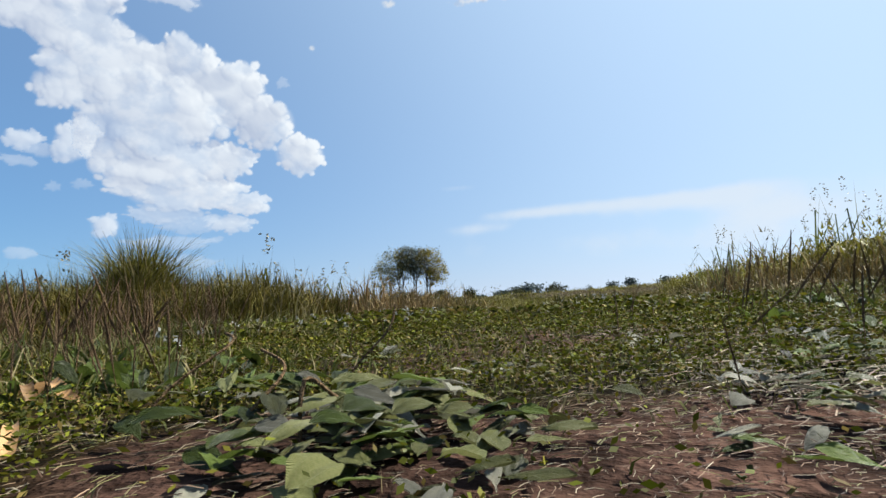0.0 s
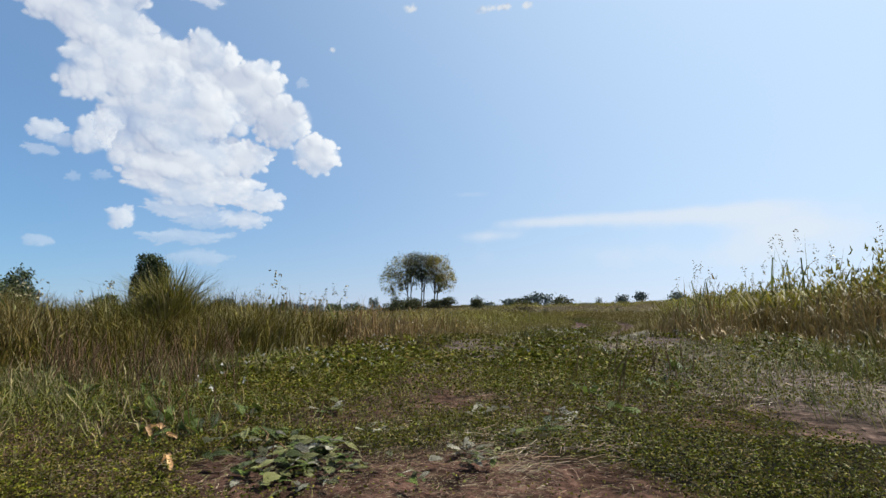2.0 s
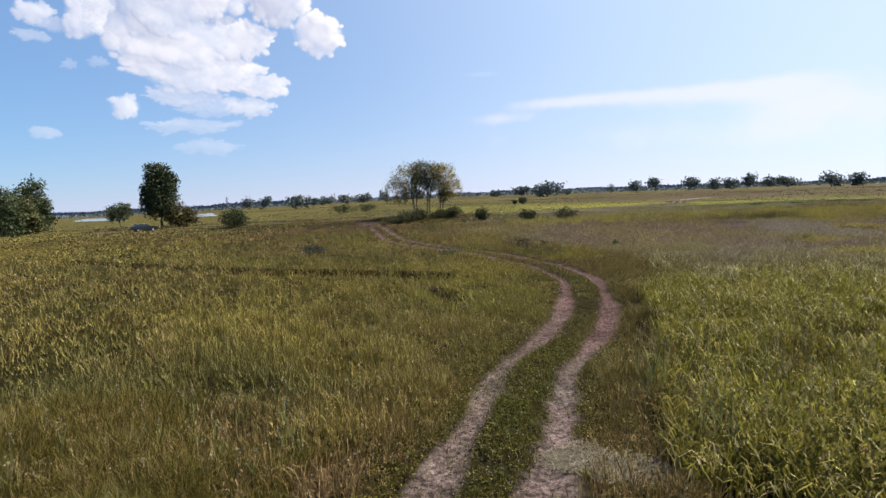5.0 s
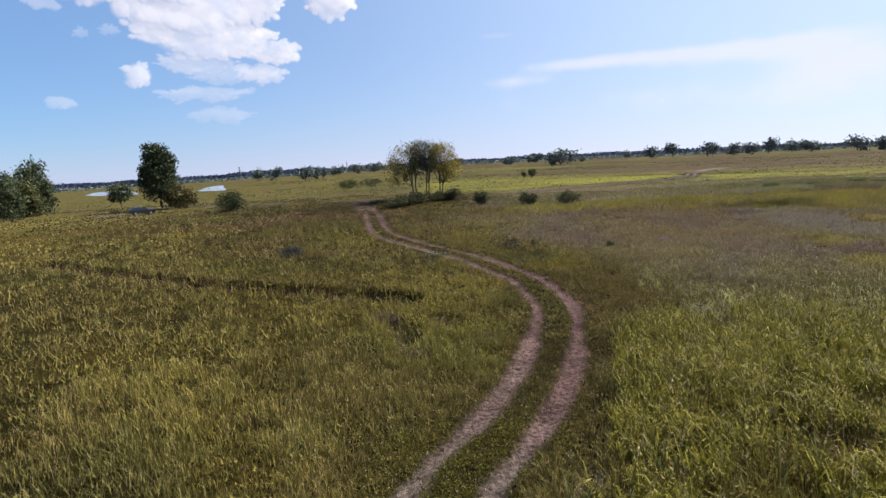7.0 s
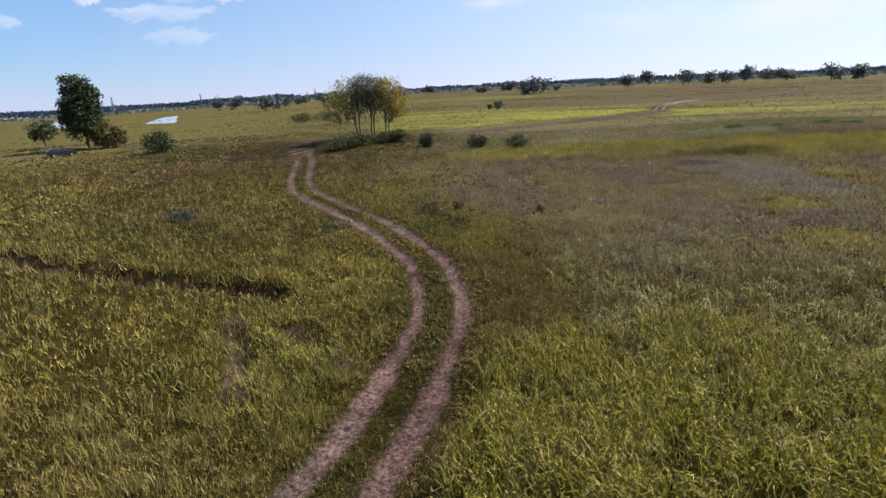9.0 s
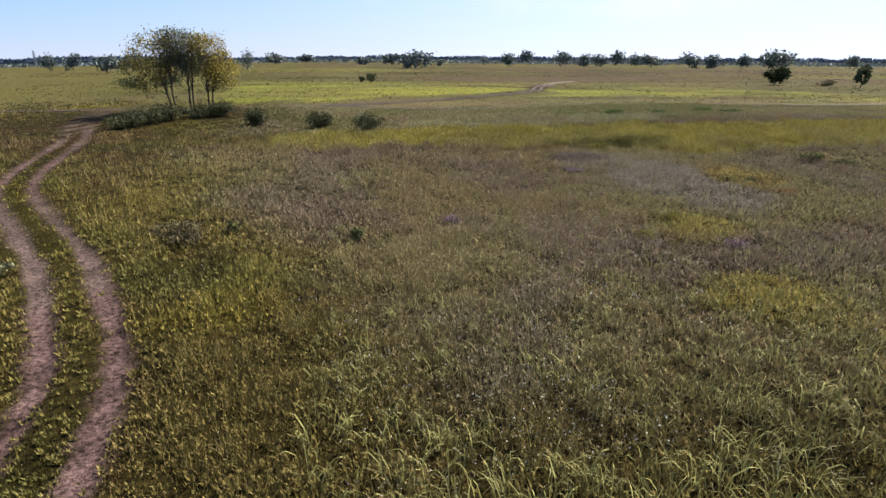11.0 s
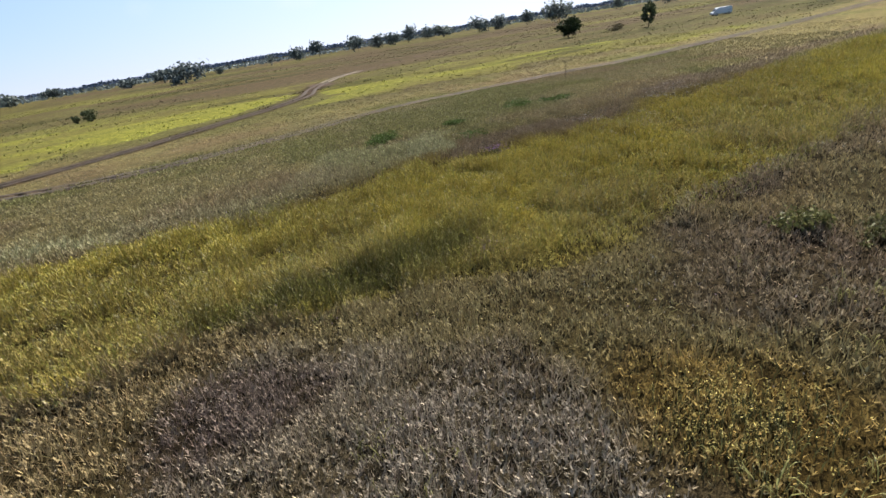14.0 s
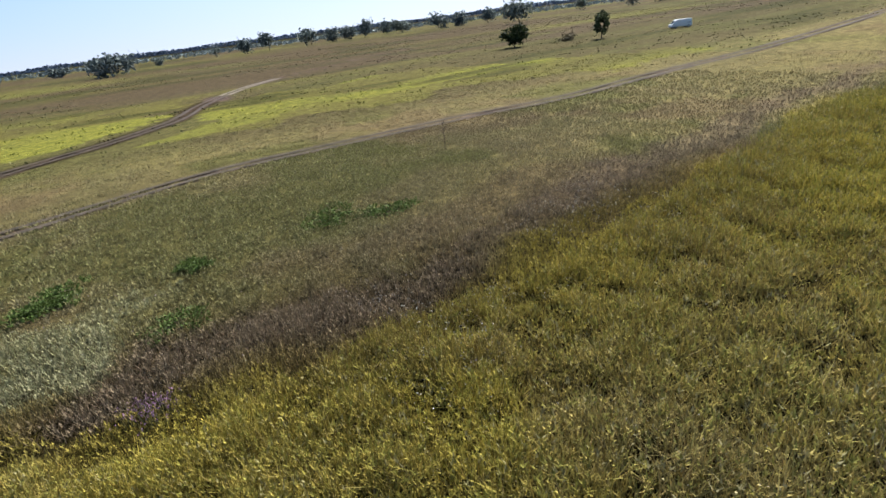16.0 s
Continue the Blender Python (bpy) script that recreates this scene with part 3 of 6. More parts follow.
def herbs(n, per, box_, power, rng, leaf, rise=1.0, only=None, colours=None):
    """Leafy upright plants: pointed leaves standing off short stems, in clumps."""
    cx, cy, cd = sample(n, *box_, power, rng)
    keep = (rng.random(len(cx)) > bare(cx, cy) * 0.97) & (rng.random(len(cx)) < 0.1 + clumps(cx, cy))
    if only is not None:
        keep &= only(cx, cy)
    cx, cy, cd = cx[keep], cy[keep], cd[keep]
    m = len(cx) * per
    s = np.repeat((cd / 4.0) ** 0.33, per)
    h = np.repeat(plant_height(cx, cy) * rise * rng.uniform(0.6, 1.3, len(cx)), per)
    u, az = rng.random(m) ** 0.7, rng.uniform(0, 2 * np.pi, m)
    r = rng.uniform(0.0, 0.045, m) * s
    x, y = np.repeat(cx, per) + np.cos(az) * r, np.repeat(cy, per) + np.sin(az) * r
    z = np.repeat(ground_z(cx, cy), per) + h * u
    el = np.radians(rng.uniform(30, 85, m))
    length, fat = leaf * s * rng.uniform(0.7, 1.4, m), leaf * s * rng.uniform(0.13, 0.24, m)
    a = np.stack([np.cos(az) * np.cos(el), np.sin(az) * np.cos(el), np.sin(el)], 1) * length[:, None]
    w = np.stack([-np.sin(az), np.cos(az), rng.uniform(-0.5, 0.5, m)], 1) * fat[:, None]
    p = np.stack([x, y, z], 1)
    v = np.stack([p - w, p + w, p + a], 1)
    col = plants(cx, cy) * rng.uniform(0.82, 1.15, (len(cx), 1))
    if colours is not None:
        pick = rng.integers(0, len(colours), len(cx))
        col = col * 0.35 + np.array(colours)[pick] * 0.65
    c = np.repeat(col, per, 0) * rng.uniform(0.85, 1.15, (m, 1))
    return v.reshape(-1, 3), np.arange(m * 3), np.full(m, 3), np.repeat(c, 3, 0)


stuff("meadow_herbs", herbs(125000, 7, (0, 95, 20, 90), 1.1, rg, 0.072, 0.75), "low grey-green and lilac leafy herbs in upright tufts", "herb", HERB)
stuff("band_grass", grow(120000, 5, (-5, 110, 54, 92), 0.7, rg, 0.022, 1.1, 1.05, 0.07, 0.33, lambda x, y: inside(YELLOW_BAND, x, y), True), "lush yellow-green grass in uneven tufts", "grass", GRASS)
stuff("band_herbs", herbs(60000, 6, (2, 100, 52, 76), 0.6, rg, 0.075, 1.0, lambda x, y: inside(YELLOW_BAND, x, y), [(0.36, 0.33, 0.06), (0.27, 0.28, 0.055), (0.34, 0.32, 0.19), (0.18, 0.20, 0.045)]), "leafy yellow-green herbs among the grass", "herb", HERB)
stuff("verge_herbs", herbs(24000, 5, (-18, 60, 4, 70), 0.9, rg, 0.065), "small leafy weeds among the grass", "herb", GRASS)


stuff("reed_herbs", herbs(26000, 8, (3.5, 20, 3, 24), 0.8, rg, 0.07, 1.6, lambda x, y: inside(REEDS, x + 3 * (fbm(x, y, 2.5, 3, 76) - 0.6), y + 2 * (fbm(x, y, 2.5, 3, 79) - 0.5)) & (fbm(x, y, 1.2, 2, 71) > 0.42), [(0.40, 0.36, 0.035), (0.29, 0.29, 0.035), (0.20, 0.22, 0.03), (0.36, 0.28, 0.08)]), "leafy yellow-green weeds among the reed grass", "weeds", REED)


def tufts_far(rng):
    """Sparse coarse tufts of the far fields."""
    x, y = rng.uniform(-130, 270, 9000), rng.uniform(95, 330, 9000)
    keep = (bare(x, y) < 0.2) & (fbm(x, y, 25, 3, 77) > 0.42)
    x, y = x[keep], y[keep]
    u, v = rng.uniform(-120, -22, 9000), rng.uniform(30, 110, 9000)
    keep = (bare(u, v) < 0.2) & (fbm(u, v, 6, 3, 78) > 0.42)
    x, y = np.repeat(np.concatenate([x, u[keep]]), 4), np.repeat(np.concatenate([y, v[keep]]), 4)
    x, y = x + rng.normal(0, 0.4, len(x)), y + rng.normal(0, 0.3, len(x))
    c = plants(x, y) * rng.uniform(0.65, 1.15, (len(x), 1))
    return blades(x, y, ground_z(x, y), rng.uniform(0.08, 0.26, len(x)), rng.uniform(0.12, 0.3, len(x)), rng.uniform(0.1, 0.9, len(x)), c, rng)


stuff("field_tufts", tufts_far(rg), "coarse dry tufts across the far fields", "grass", GRASS)


def flecks(n, box_, power, colour, rng, size, rise, only=None):
    """Small pale seed heads and blossoms at the tops of the plants."""
    x, y, d = sample(n, *box_, power, rng)
    keep = (bare(x, y) < 0.3) & (fbm(x, y, 3, 3, 81) > 0.5)
    if only is not None:
        keep &= only(x, y)
    x, y, d = x[keep], y[keep], d[keep]
    z = ground_z(x, y) + plant_height(x, y) * rng.uniform(0.75, 1.2, len(x)) + rise
    c = np.array(colour) * rng.uniform(0.7, 1.15, (len(x), 1))
    return leaf_quads(np.stack([x, y, z], 1), size * (d / 4) ** 0.4 * rng.uniform(0.6, 1.3, len(x)), c, rng)


stuff("seed_heads", flecks(52000, (-40, 100, 4, 110), 1.2, (0.62, 0.57, 0.48), rg, 0.012, 0.0), "pale dry seed heads above the grass", "seed head", GRASS)
WHITE_SPOTS = [(23.4, 41.3, 1.6), (22.0, 39.5, 1.4), (21.9, 37.8, 1.3), (23.0, 43.6, 1.5), (22.5, 35.7, 1.0), (24.4, 40.3, 1.2), (16.2, 28.6, 2.5), (11.8, 23.0, 2.5), (28.8, 44.5, 2.0), (34.8, 52.5, 2.5), (15.3, 26.0, 4.5), (11.3, 29.5, 4.0), (18.3, 31.5, 4.5), (20.8, 33.5, 3.0), (38.8, 60.0, 4.5), (47.8, 63.5, 4.5), (56.8, 68.5, 5.0), (31.8, 58.0, 4.0)]


def near_spots(x, y):
    """Which places lie in the patches of white blossom."""
    hit = np.zeros(x.shape, bool)
    for cx, cy, r in WHITE_SPOTS:
        hit |= np.hypot(x - cx, y - cy) < 2.1 * r * fbm(x, y, 0.5, 3, 83) * value_noise(x * 9, y * 9, 84)
    return hit


stuff("white_blossoms", flecks(110000, (8, 60, 19, 72), 0.3, (0.66, 0.63, 0.58), rg, 0.017, 0.02, near_spots), "small white blossoms in patches", "blossom", GRASS)
stuff("meadow_blossoms", flecks(5000, (6, 70, 20, 75), 0.8, (0.42, 0.33, 0.40), rg, 0.02, 0.0, lambda x, y: fbm(x, y, 6, 3, 82) > 0.58), "small lilac blossoms in patches", "blossom", GRASS)

# ---------- trees and bushes ----------
def crown_points(lobes, n, rng, shell=0.55, clump=26, loose=0.16):
    """Leaf places in clumps that fill the outer part of some ellipsoids, leaving gaps."""
    vol = np.array([l[3] * l[4] * l[5] for l in lobes]) ** 0.8
    which = rng.choice(len(lobes), max(2, n // clump), p=vol / vol.sum())
    L = np.array(lobes)[which]
    d = rng.normal(size=(len(which), 3))
    d /= np.linalg.norm(d, axis=1)[:, None]
    r = (shell + (1 - shell) * rng.random(len(which)) ** 0.6)[:, None]
    centre = L[:, :3] + d * r * L[:, 3:6]
    rep = np.repeat(np.arange(len(which)), clump)[:n]
    sc = L[rep, 3:6]
    return centre[rep] + rng.normal(size=(len(rep), 3)) * sc * loose, centre


def tree(name, x, y, lobes, label, colour, leaves, leaf, trunks=((0, 0),), girth=0.13, fork=0.35, seed=1, limbs=9, second=None, category="tree", shell=0.55, clump=26, loose=0.16):
    """A tree: tapered trunk with limbs, and a crown of many leaves."""
    rng = np.random.default_rng(seed)
    z = on_land(x, y)
    root = new(name)
    root.location = (x, y, z)
    tagged(root, label, category)
    pts, clumps = crown_points(lobes, leaves, rng, shell, clump, loose)
    low = min(l[2] - l[5] for l in lobes)
    top = max(l[2] + l[5] for l in lobes)
    bm = bmesh.new()
    for tx, ty in trunks:
        lean = Vector((tx * 0.4 + rng.normal() * 0.15, ty * 0.4 + rng.normal() * 0.15, 0))
        mid = low + (top - low) * 0.45
        line = [Vector((tx, ty, -0.25)) + lean * (k / 5) ** 1.3 * 2 + Vector((rng.normal() * 0.05, rng.normal() * 0.05, (mid + 0.25) * k / 5)) for k in range(6)]
        tube(line, [girth * (1 - 0.13 * k) for k in range(6)], 7, bm)
        for k in range(limbs):
            goal = Vector(clumps[rng.integers(len(clumps))])
            a = line[int(rng.integers(2, 6))]
            m = a.lerp(goal, 0.5) + Vector((rng.normal() * 0.2, rng.normal() * 0.2, 0.25))
            tube([a, a.lerp(m, 0.6), m, goal], [girth * 0.42, girth * 0.32, girth * 0.22, girth * 0.06], 5, bm)
    part("trunk", bm, BARK, root)
    c = np.array(colour) * rng.uniform(0.75, 1.25, (len(pts), 1))
    if second is not None:
        share, other, side = second
        pick = rng.random(len(pts)) < share * (1 + side * pts[:, 0] / max(abs(pts[:, 0]).max(), 0.1))
        c[pick] = np.array(other) * rng.uniform(0.75, 1.25, (int(pick.sum()), 1))
    v, f, s, t = leaf_quads(pts, leaf * rng.uniform(0.7, 1.3, len(pts)), c, rng)
    part("crown", mesh_of("crown", v, f, s, t, LEAF), None, root)
    return root


GOLDEN, DEEP, OAK = (0.40, 0.31, 0.06), (0.085, 0.11, 0.05), (0.10, 0.125, 0.055)
TRIO = "young willows beside the track"
for k, (x, y, lobes, colour, second, seed) in enumerate((
        (-8.1, 82.0, [(-0.9, 0, 4.4, 2.0, 1.9, 2.0), (-2.4, 0.2, 3.2, 1.5, 1.4, 1.6), (0.3, 0, 5.2, 1.4, 1.4, 1.4), (-1.6, 0.3, 2.3, 0.9, 0.9, 0.9)], (0.21, 0.185, 0.055), (0.25, GOLDEN, -0.6), 21),
        (-6.2, 82.3, [(0.0, 0, 5.0, 1.9, 1.8, 1.7), (-0.5, 0, 5.8, 1.4, 1.4, 1.0), (0.7, 0, 4.2, 1.4, 1.4, 1.6), (-0.8, 0, 3.8, 1.2, 1.2, 1.4)], (0.16, 0.17, 0.115), None, 22),
        (-4.2, 82.0, [(0.5, 0, 4.6, 1.8, 1.7, 1.9), (1.5, 0, 3.5, 1.3, 1.3, 1.6), (-0.2, 0, 5.4, 1.2, 1.2, 1.1), (0.8, 0, 2.6, 0.9, 0.9, 0.9)], (0.22, 0.19, 0.05), (0.55, GOLDEN, 0.7), 23))):
    lobes = [tuple(v * 1.22 for v in lobe) for lobe in lobes]
    tagged(tree("willow_tree", x, y, lobes, ("yellowing", "grey-green", "half golden")[k] + " slender willow with a round airy crown", colour, 6800, 0.10,
                ((0, 0), (0.35, 0.1)), 0.11, 0.3, seed, 16, second), group=TRIO)

tree("poplar_tree", -59, 99, [(0, 0, 7.4, 3.0, 2.9, 3.4), (0.1, 0, 4.4, 3.2, 3.0, 2.9), (-0.3, 0, 10.2, 2.2, 2.1, 2.0), (1.2, 0.3, 8.6, 2.2, 2.0, 2.0), (-1.5, 0, 6.2, 2.0, 2.0, 2.4)],
     "tall dark green poplar with a dense crown", (0.065, 0.085, 0.04), 11000, 0.24, ((0, 0),), 0.28, 0.3, 31, 12)
tree("shrubby_tree", -55.2, 98.5, [(0, 0, 2.4, 2.0, 1.9, 2.2), (1.8, 0, 1.8, 1.6, 1.5, 1.7), (-1.0, 0, 1.6, 1.5, 1.5, 1.5)], "brownish green bushy tree beside the poplar", (0.11, 0.095, 0.035), 3200, 0.18, ((0, 0),), 0.08, 0.3, 32, 6)
tree("small_tree", -71.5, 105, [(0, 0, 3.4, 2.3, 2.1, 1.7), (-1.2, 0, 2.7, 1.5, 1.4, 1.2), (1.3, 0, 4.0, 1.3, 1.3, 1.1)], "small round green tree above a bank", OAK, 2600, 0.18, ((0, 0),), 0.12, 0.3, 33, 8)
for k, (x, y, r, h, col) in enumerate(((-83, 90, 2.4, 5.6, DEEP), (-86, 98, 2.2, 4.6, (0.14, 0.15, 0.06)), (-88, 103, 2.5, 7.2, DEEP), (-93, 108, 2.4, 4.4, (0.12, 0.13, 0.05)),
                                       (-90, 95, 2.6, 5.8, OAK), (-98, 112, 3.0, 6.5, DEEP))):
    r, h = r * 1.05, h * 1.5
    tagged(tree("bank_tree", x, y, [(0, 0, h * 0.62, r, r, h * 0.38), (r * 0.4, 0, h * 0.35, r * 0.9, r * 0.9, h * 0.32)],
                ("dark leafy tree", "pale willow-like tree")[k % 2] + " in a row on the bank", col, 3200, 0.27, ((0, 0),), 0.2, 0.3, 40 + k, 5), group="trees on the bank")


def bush(x, y, r, h, colour, n, leaf, seed, label):
    """A low bush: thin stems from one root and leaves in clumps."""
    rng = np.random.default_rng(seed)
    root = new("bush")
    root.location = (x, y, on_land(x, y))
    tagged(root, label, "bush")
    lobes = [(rng.normal() * r * 0.35, rng.normal() * r * 0.3, h * rng.uniform(0.35, 0.6), r * rng.uniform(0.5, 0.75), r * rng.uniform(0.5, 0.7), h * 0.42) for _ in range(4)]
    pts, clumps = crown_points(lobes, n, rng, 0.35, 14, 0.2)
    pts[:, 2] = np.maximum(pts[:, 2], 0.03)
    bm = bmesh.new()
    for k in range(9):
        g = Vector(clumps[rng.integers(len(clumps))])
        tube([(0, 0, -0.1), (g.x * 0.4, g.y * 0.4, g.z * 0.5), tuple(g)], [0.03, 0.02, 0.006], 5, bm)
    part("stems", bm, BARK, root)
    c = np.array(colour) * rng.uniform(0.7, 1.3, (len(pts), 1))
    v, f, s, t = leaf_quads(pts, leaf * rng.uniform(0.7, 1.3, len(pts)), c, rng)
    part("foliage", mesh_of("foliage", v, f, s, t, LEAF), None, root)
    return root


GREY = (0.095, 0.10, 0.045)
ROW = "bushes along the rise"
for k, (x, y, r, h) in enumerate(((-9.4, 72.6, 1.5, 0.9), (-8.0, 74.6, 1.6, 1.2), (-6.2, 76.0, 1.5, 1.1), (-4.2, 77.2, 1.4, 1.0), (-2.2, 78.2, 1.3, 1.0), (2.6, 73.0, 1.1, 1.2), (8.2, 71.5, 1.0, 1.15), (12.8, 67.6, 1.5, 1.2))):
    tagged(bush(x, y, r * 1.15, h * 1.45, GREY, 1700, 0.10, 60 + k, "dark grey-green low willow bush"), group=ROW)
bush(-37.5, 84.0, 2.4, 3.7, (0.06, 0.075, 0.03), 3400, 0.13, 70, "round dark green bush standing alone")
bush(-11.2, 39.2, 1.1, 0.75, (0.10, 0.10, 0.075), 1600, 0.06, 71, "low grey-green bush in the meadow")
bush(5.2, 39.2, 1.2, 0.8, (0.16, 0.13, 0.065), 1100, 0.07, 72, "low brownish weed bush beside the track")
bush(6.4, 40.2, 0.35, 0.5, (0.16, 0.16, 0.06), 260, 0.07, 73, "dark green weed bush in the meadow")
bush(11.4, 38.4, 0.4, 0.5, (0.13, 0.15, 0.055), 320, 0.07, 74, "dark green weed bush in the meadow")
bush(16.5, 172, 1.5, 2.4, DEEP, 900, 0.18, 75, "dark bush in the far field")
bush(13.9, 172.5, 0.9, 1.5, DEEP, 500, 0.15, 76, "small dark bush in the far field")
bush(-36, 150, 4.4, 2.8, (0.06, 0.08, 0.03), 1500, 0.15, 77, "wide dark green bush behind the willows")
bush(-30.5, 152, 3.8, 2.6, (0.07, 0.085, 0.035), 1200, 0.15, 78, "wide dark green bush behind the willows")

# trees on the horizon: bearing in degrees, distance, width and height in metres
FAR = [(-12.9, 300, 7, 8), (-11.1, 280, 6, 8.3), (3.2, 480, 16, 8), (5.2, 330, 15, 10.5), (7.8, 420, 6, 5), (12.2, 430, 5, 7), (14.8, 430, 11, 9), (16.6, 430, 12, 9.5), (20.2, 430, 14, 10),
       (22.1, 440, 11, 8.5), (23.4, 445, 10, 8.5), (24.8, 440, 12, 11.5), (26.6, 470, 12, 9), (28.1, 440, 14, 8), (31.4, 420, 12, 9.5), (33.2, 430, 13, 9), (35.7, 420, 11, 8.5),
       (38.6, 330, 14, 10.5), (47.6, 420, 10, 10), (49.9, 440, 16, 12), (52.7, 400, 18, 8), (43.8, 440, 10, 8), (61, 480, 12, 8), (69.5, 330, 6, 10), (71.5, 360, 9, 7), (74, 380, 12, 6),
       (-22.6, 300, 12, 8), (-21.0, 320, 10, 7), (-18.2, 420, 12, 8), (-16.1, 430, 12, 7), (-26.0, 400, 9, 9), (-24.6, 390, 10, 9), (-14.0, 470, 14, 7), (-8, 480, 16, 8), (-5, 500, 14, 7), (0.5, 470, 13, 6)]
for k, (b, d, w, h) in enumerate(FAR):
    rr = random.Random(100 + k)
    w, h = w * 1.15, h * 1.18
    x, y = 17.0 + d * math.sin(radians(b * 1.04)), 30.0 + d * math.cos(radians(b * 1.04))
    lobes = [(rr.uniform(-0.25, 0.25) * w, rr.uniform(-0.2, 0.2) * w, h * rr.uniform(0.36, 0.66), w * rr.uniform(0.26, 0.4), w * 0.3, h * rr.uniform(0.28, 0.38)) for _ in range(4)]
    # Pale blue-greens: distance haze painted into the leaf colour.
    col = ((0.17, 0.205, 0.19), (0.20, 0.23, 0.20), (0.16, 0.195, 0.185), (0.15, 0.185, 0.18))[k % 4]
    tagged(tree("field_tree", x, y, lobes, ("broad", "rounded", "spreading", "ragged")[k % 4] + " tree far across the fields, paled for haze", col, 620, w * 0.062, ((0, 0),), h * 0.02, 0.3, 200 + k, 3, shell=0.3, clump=9, loose=0.24),
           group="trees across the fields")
tree("field_tree", 122, 152, [(0, 0, 2.7, 2.9, 2.7, 1.8), (-1.5, 0, 2.2, 1.7, 1.7, 1.4), (1.5, 0, 3.1, 1.6, 1.6, 1.4)], "low spreading dark tree in the yellow field", (0.035, 0.05, 0.018), 2200, 0.3, ((0, 0),), 0.2, 0.3, 91, 8)
tree("field_tree", 134, 138, [(0, 0, 3.0, 1.5, 1.5, 2.0), (0.3, 0, 4.4, 1.0, 1.0, 1.0)], "upright dark tree near the parked van", DEEP, 1200, 0.26, ((0, 0),), 0.15, 0.3, 92, 6)
bush(131, 146, 2.6, 1.6, (0.10, 0.085, 0.045), 600, 0.2, 93, "brownish bush near the parked van")


def woods(name, ring, lo, hi, z0, tall, n, colour, label, seed, grain=0.0026):
    """A far belt of woods: uneven clumps of foliage along an arc."""
    rng = np.random.default_rng(seed)
    b = np.radians(rng.uniform(lo, hi, n))
    d = ring * rng.uniform(0.9, 1.12, n)
    top = tall * (0.35 + 0.65 * fbm(np.degrees(b) * 20, np.degrees(b) * 0, 40, 4, seed)) * rng.random(n) ** 0.7
    x, y = 15 + d * np.sin(b), 30 + d * np.cos(b)
    pts = np.stack([x, y, height(x, y) + z0 + top], 1)
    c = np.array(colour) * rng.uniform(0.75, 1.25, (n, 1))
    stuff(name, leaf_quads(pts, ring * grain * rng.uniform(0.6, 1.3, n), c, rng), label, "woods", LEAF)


# The blue in these three foliage colours stands in for air haze.
woods("distant_woods", 650, -75, 105, 0.0, 3.8, 13000, (0.17, 0.21, 0.21), "low belt of woods along the horizon, coloured bluish for haze", 301)
woods("distant_hills", 1500, -80, 110, -1, 12.0, 18000, (0.17, 0.21, 0.28), "wooded hills at the horizon, coloured blue for haze", 302)
woods("river_hills", 1700, -85, -18, -1, 17.0, 15000, (0.16, 0.20, 0.29), "wooded hills beyond the river, coloured blue for haze", 303)


# ---------- clouds ----------
def cloud_sheet(name, b0, b1, e0, e1, step_deg, puffs, size, edge, label, seed, strength=1.0, soft=0.4, bright=1.0, grey=0.21):
    """A far sheet of cloud on the sky's dome; its thickness is worked out over the sheet."""
    bs, es = np.arange(b0, b1, step_deg), np.arange(e0, e1, step_deg)
    gb, ge = np.meshgrid(bs, es)
    b, e = gb.ravel(), ge.ravel()

    def body(bb, ee):
        total = np.zeros(bb.shape)
        for cb, ce, rb, re, w in puffs:
            total += w * np.exp(-1.5 * (((bb - cb) / rb) ** 2 + ((ee - ce) / re) ** 2))
        return total

    def relief(bb, ee):
        return 0.35 * np.minimum(body(bb, ee), 1.6) + 0.9 * fbm(bb, ee * 1.25, size, 5, seed, 0.55)

    whole = body(b, e)
    n = fbm(b, e * 1.2, size, 7, seed, 0.62)
    cover = np.minimum(whole, 1.3) - 0.30
    dens = step(0.0, soft, cover + edge * (n - 0.5)) * step(0.03, 0.14, whole)
    thick = step(0.15, 0.95, cover + 0.5 * (n - 0.5))
    lean = (relief(b, e) - relief(b + 0.7, e + 0.9)) / 0.13
    fine = (relief(b, e) - relief(b + 0.22, e + 0.28)) / 0.06
    lit = np.clip(0.60 + 0.22 * (1 - thick) + 0.46 * np.clip(lean, -1.2, 1.1) + 0.10 * np.clip(fine, -1, 1) - 0.55 * grey * thick * step(0.35, 0.75, fbm(b * 0.6, e * 1.6, size, 3, seed + 9, 0.4)), 0, 1)[:, None]
    lit = np.maximum(lit, 1.0 if grey < 0.2 else 0.0)
    tint = (np.array([0.175, 0.195, 0.245]) * (1 - lit) + np.array([0.300, 0.305, 0.318]) * lit) * bright
    cloud_cover_mesh(name, bs, es, dens, tint, strength, label)


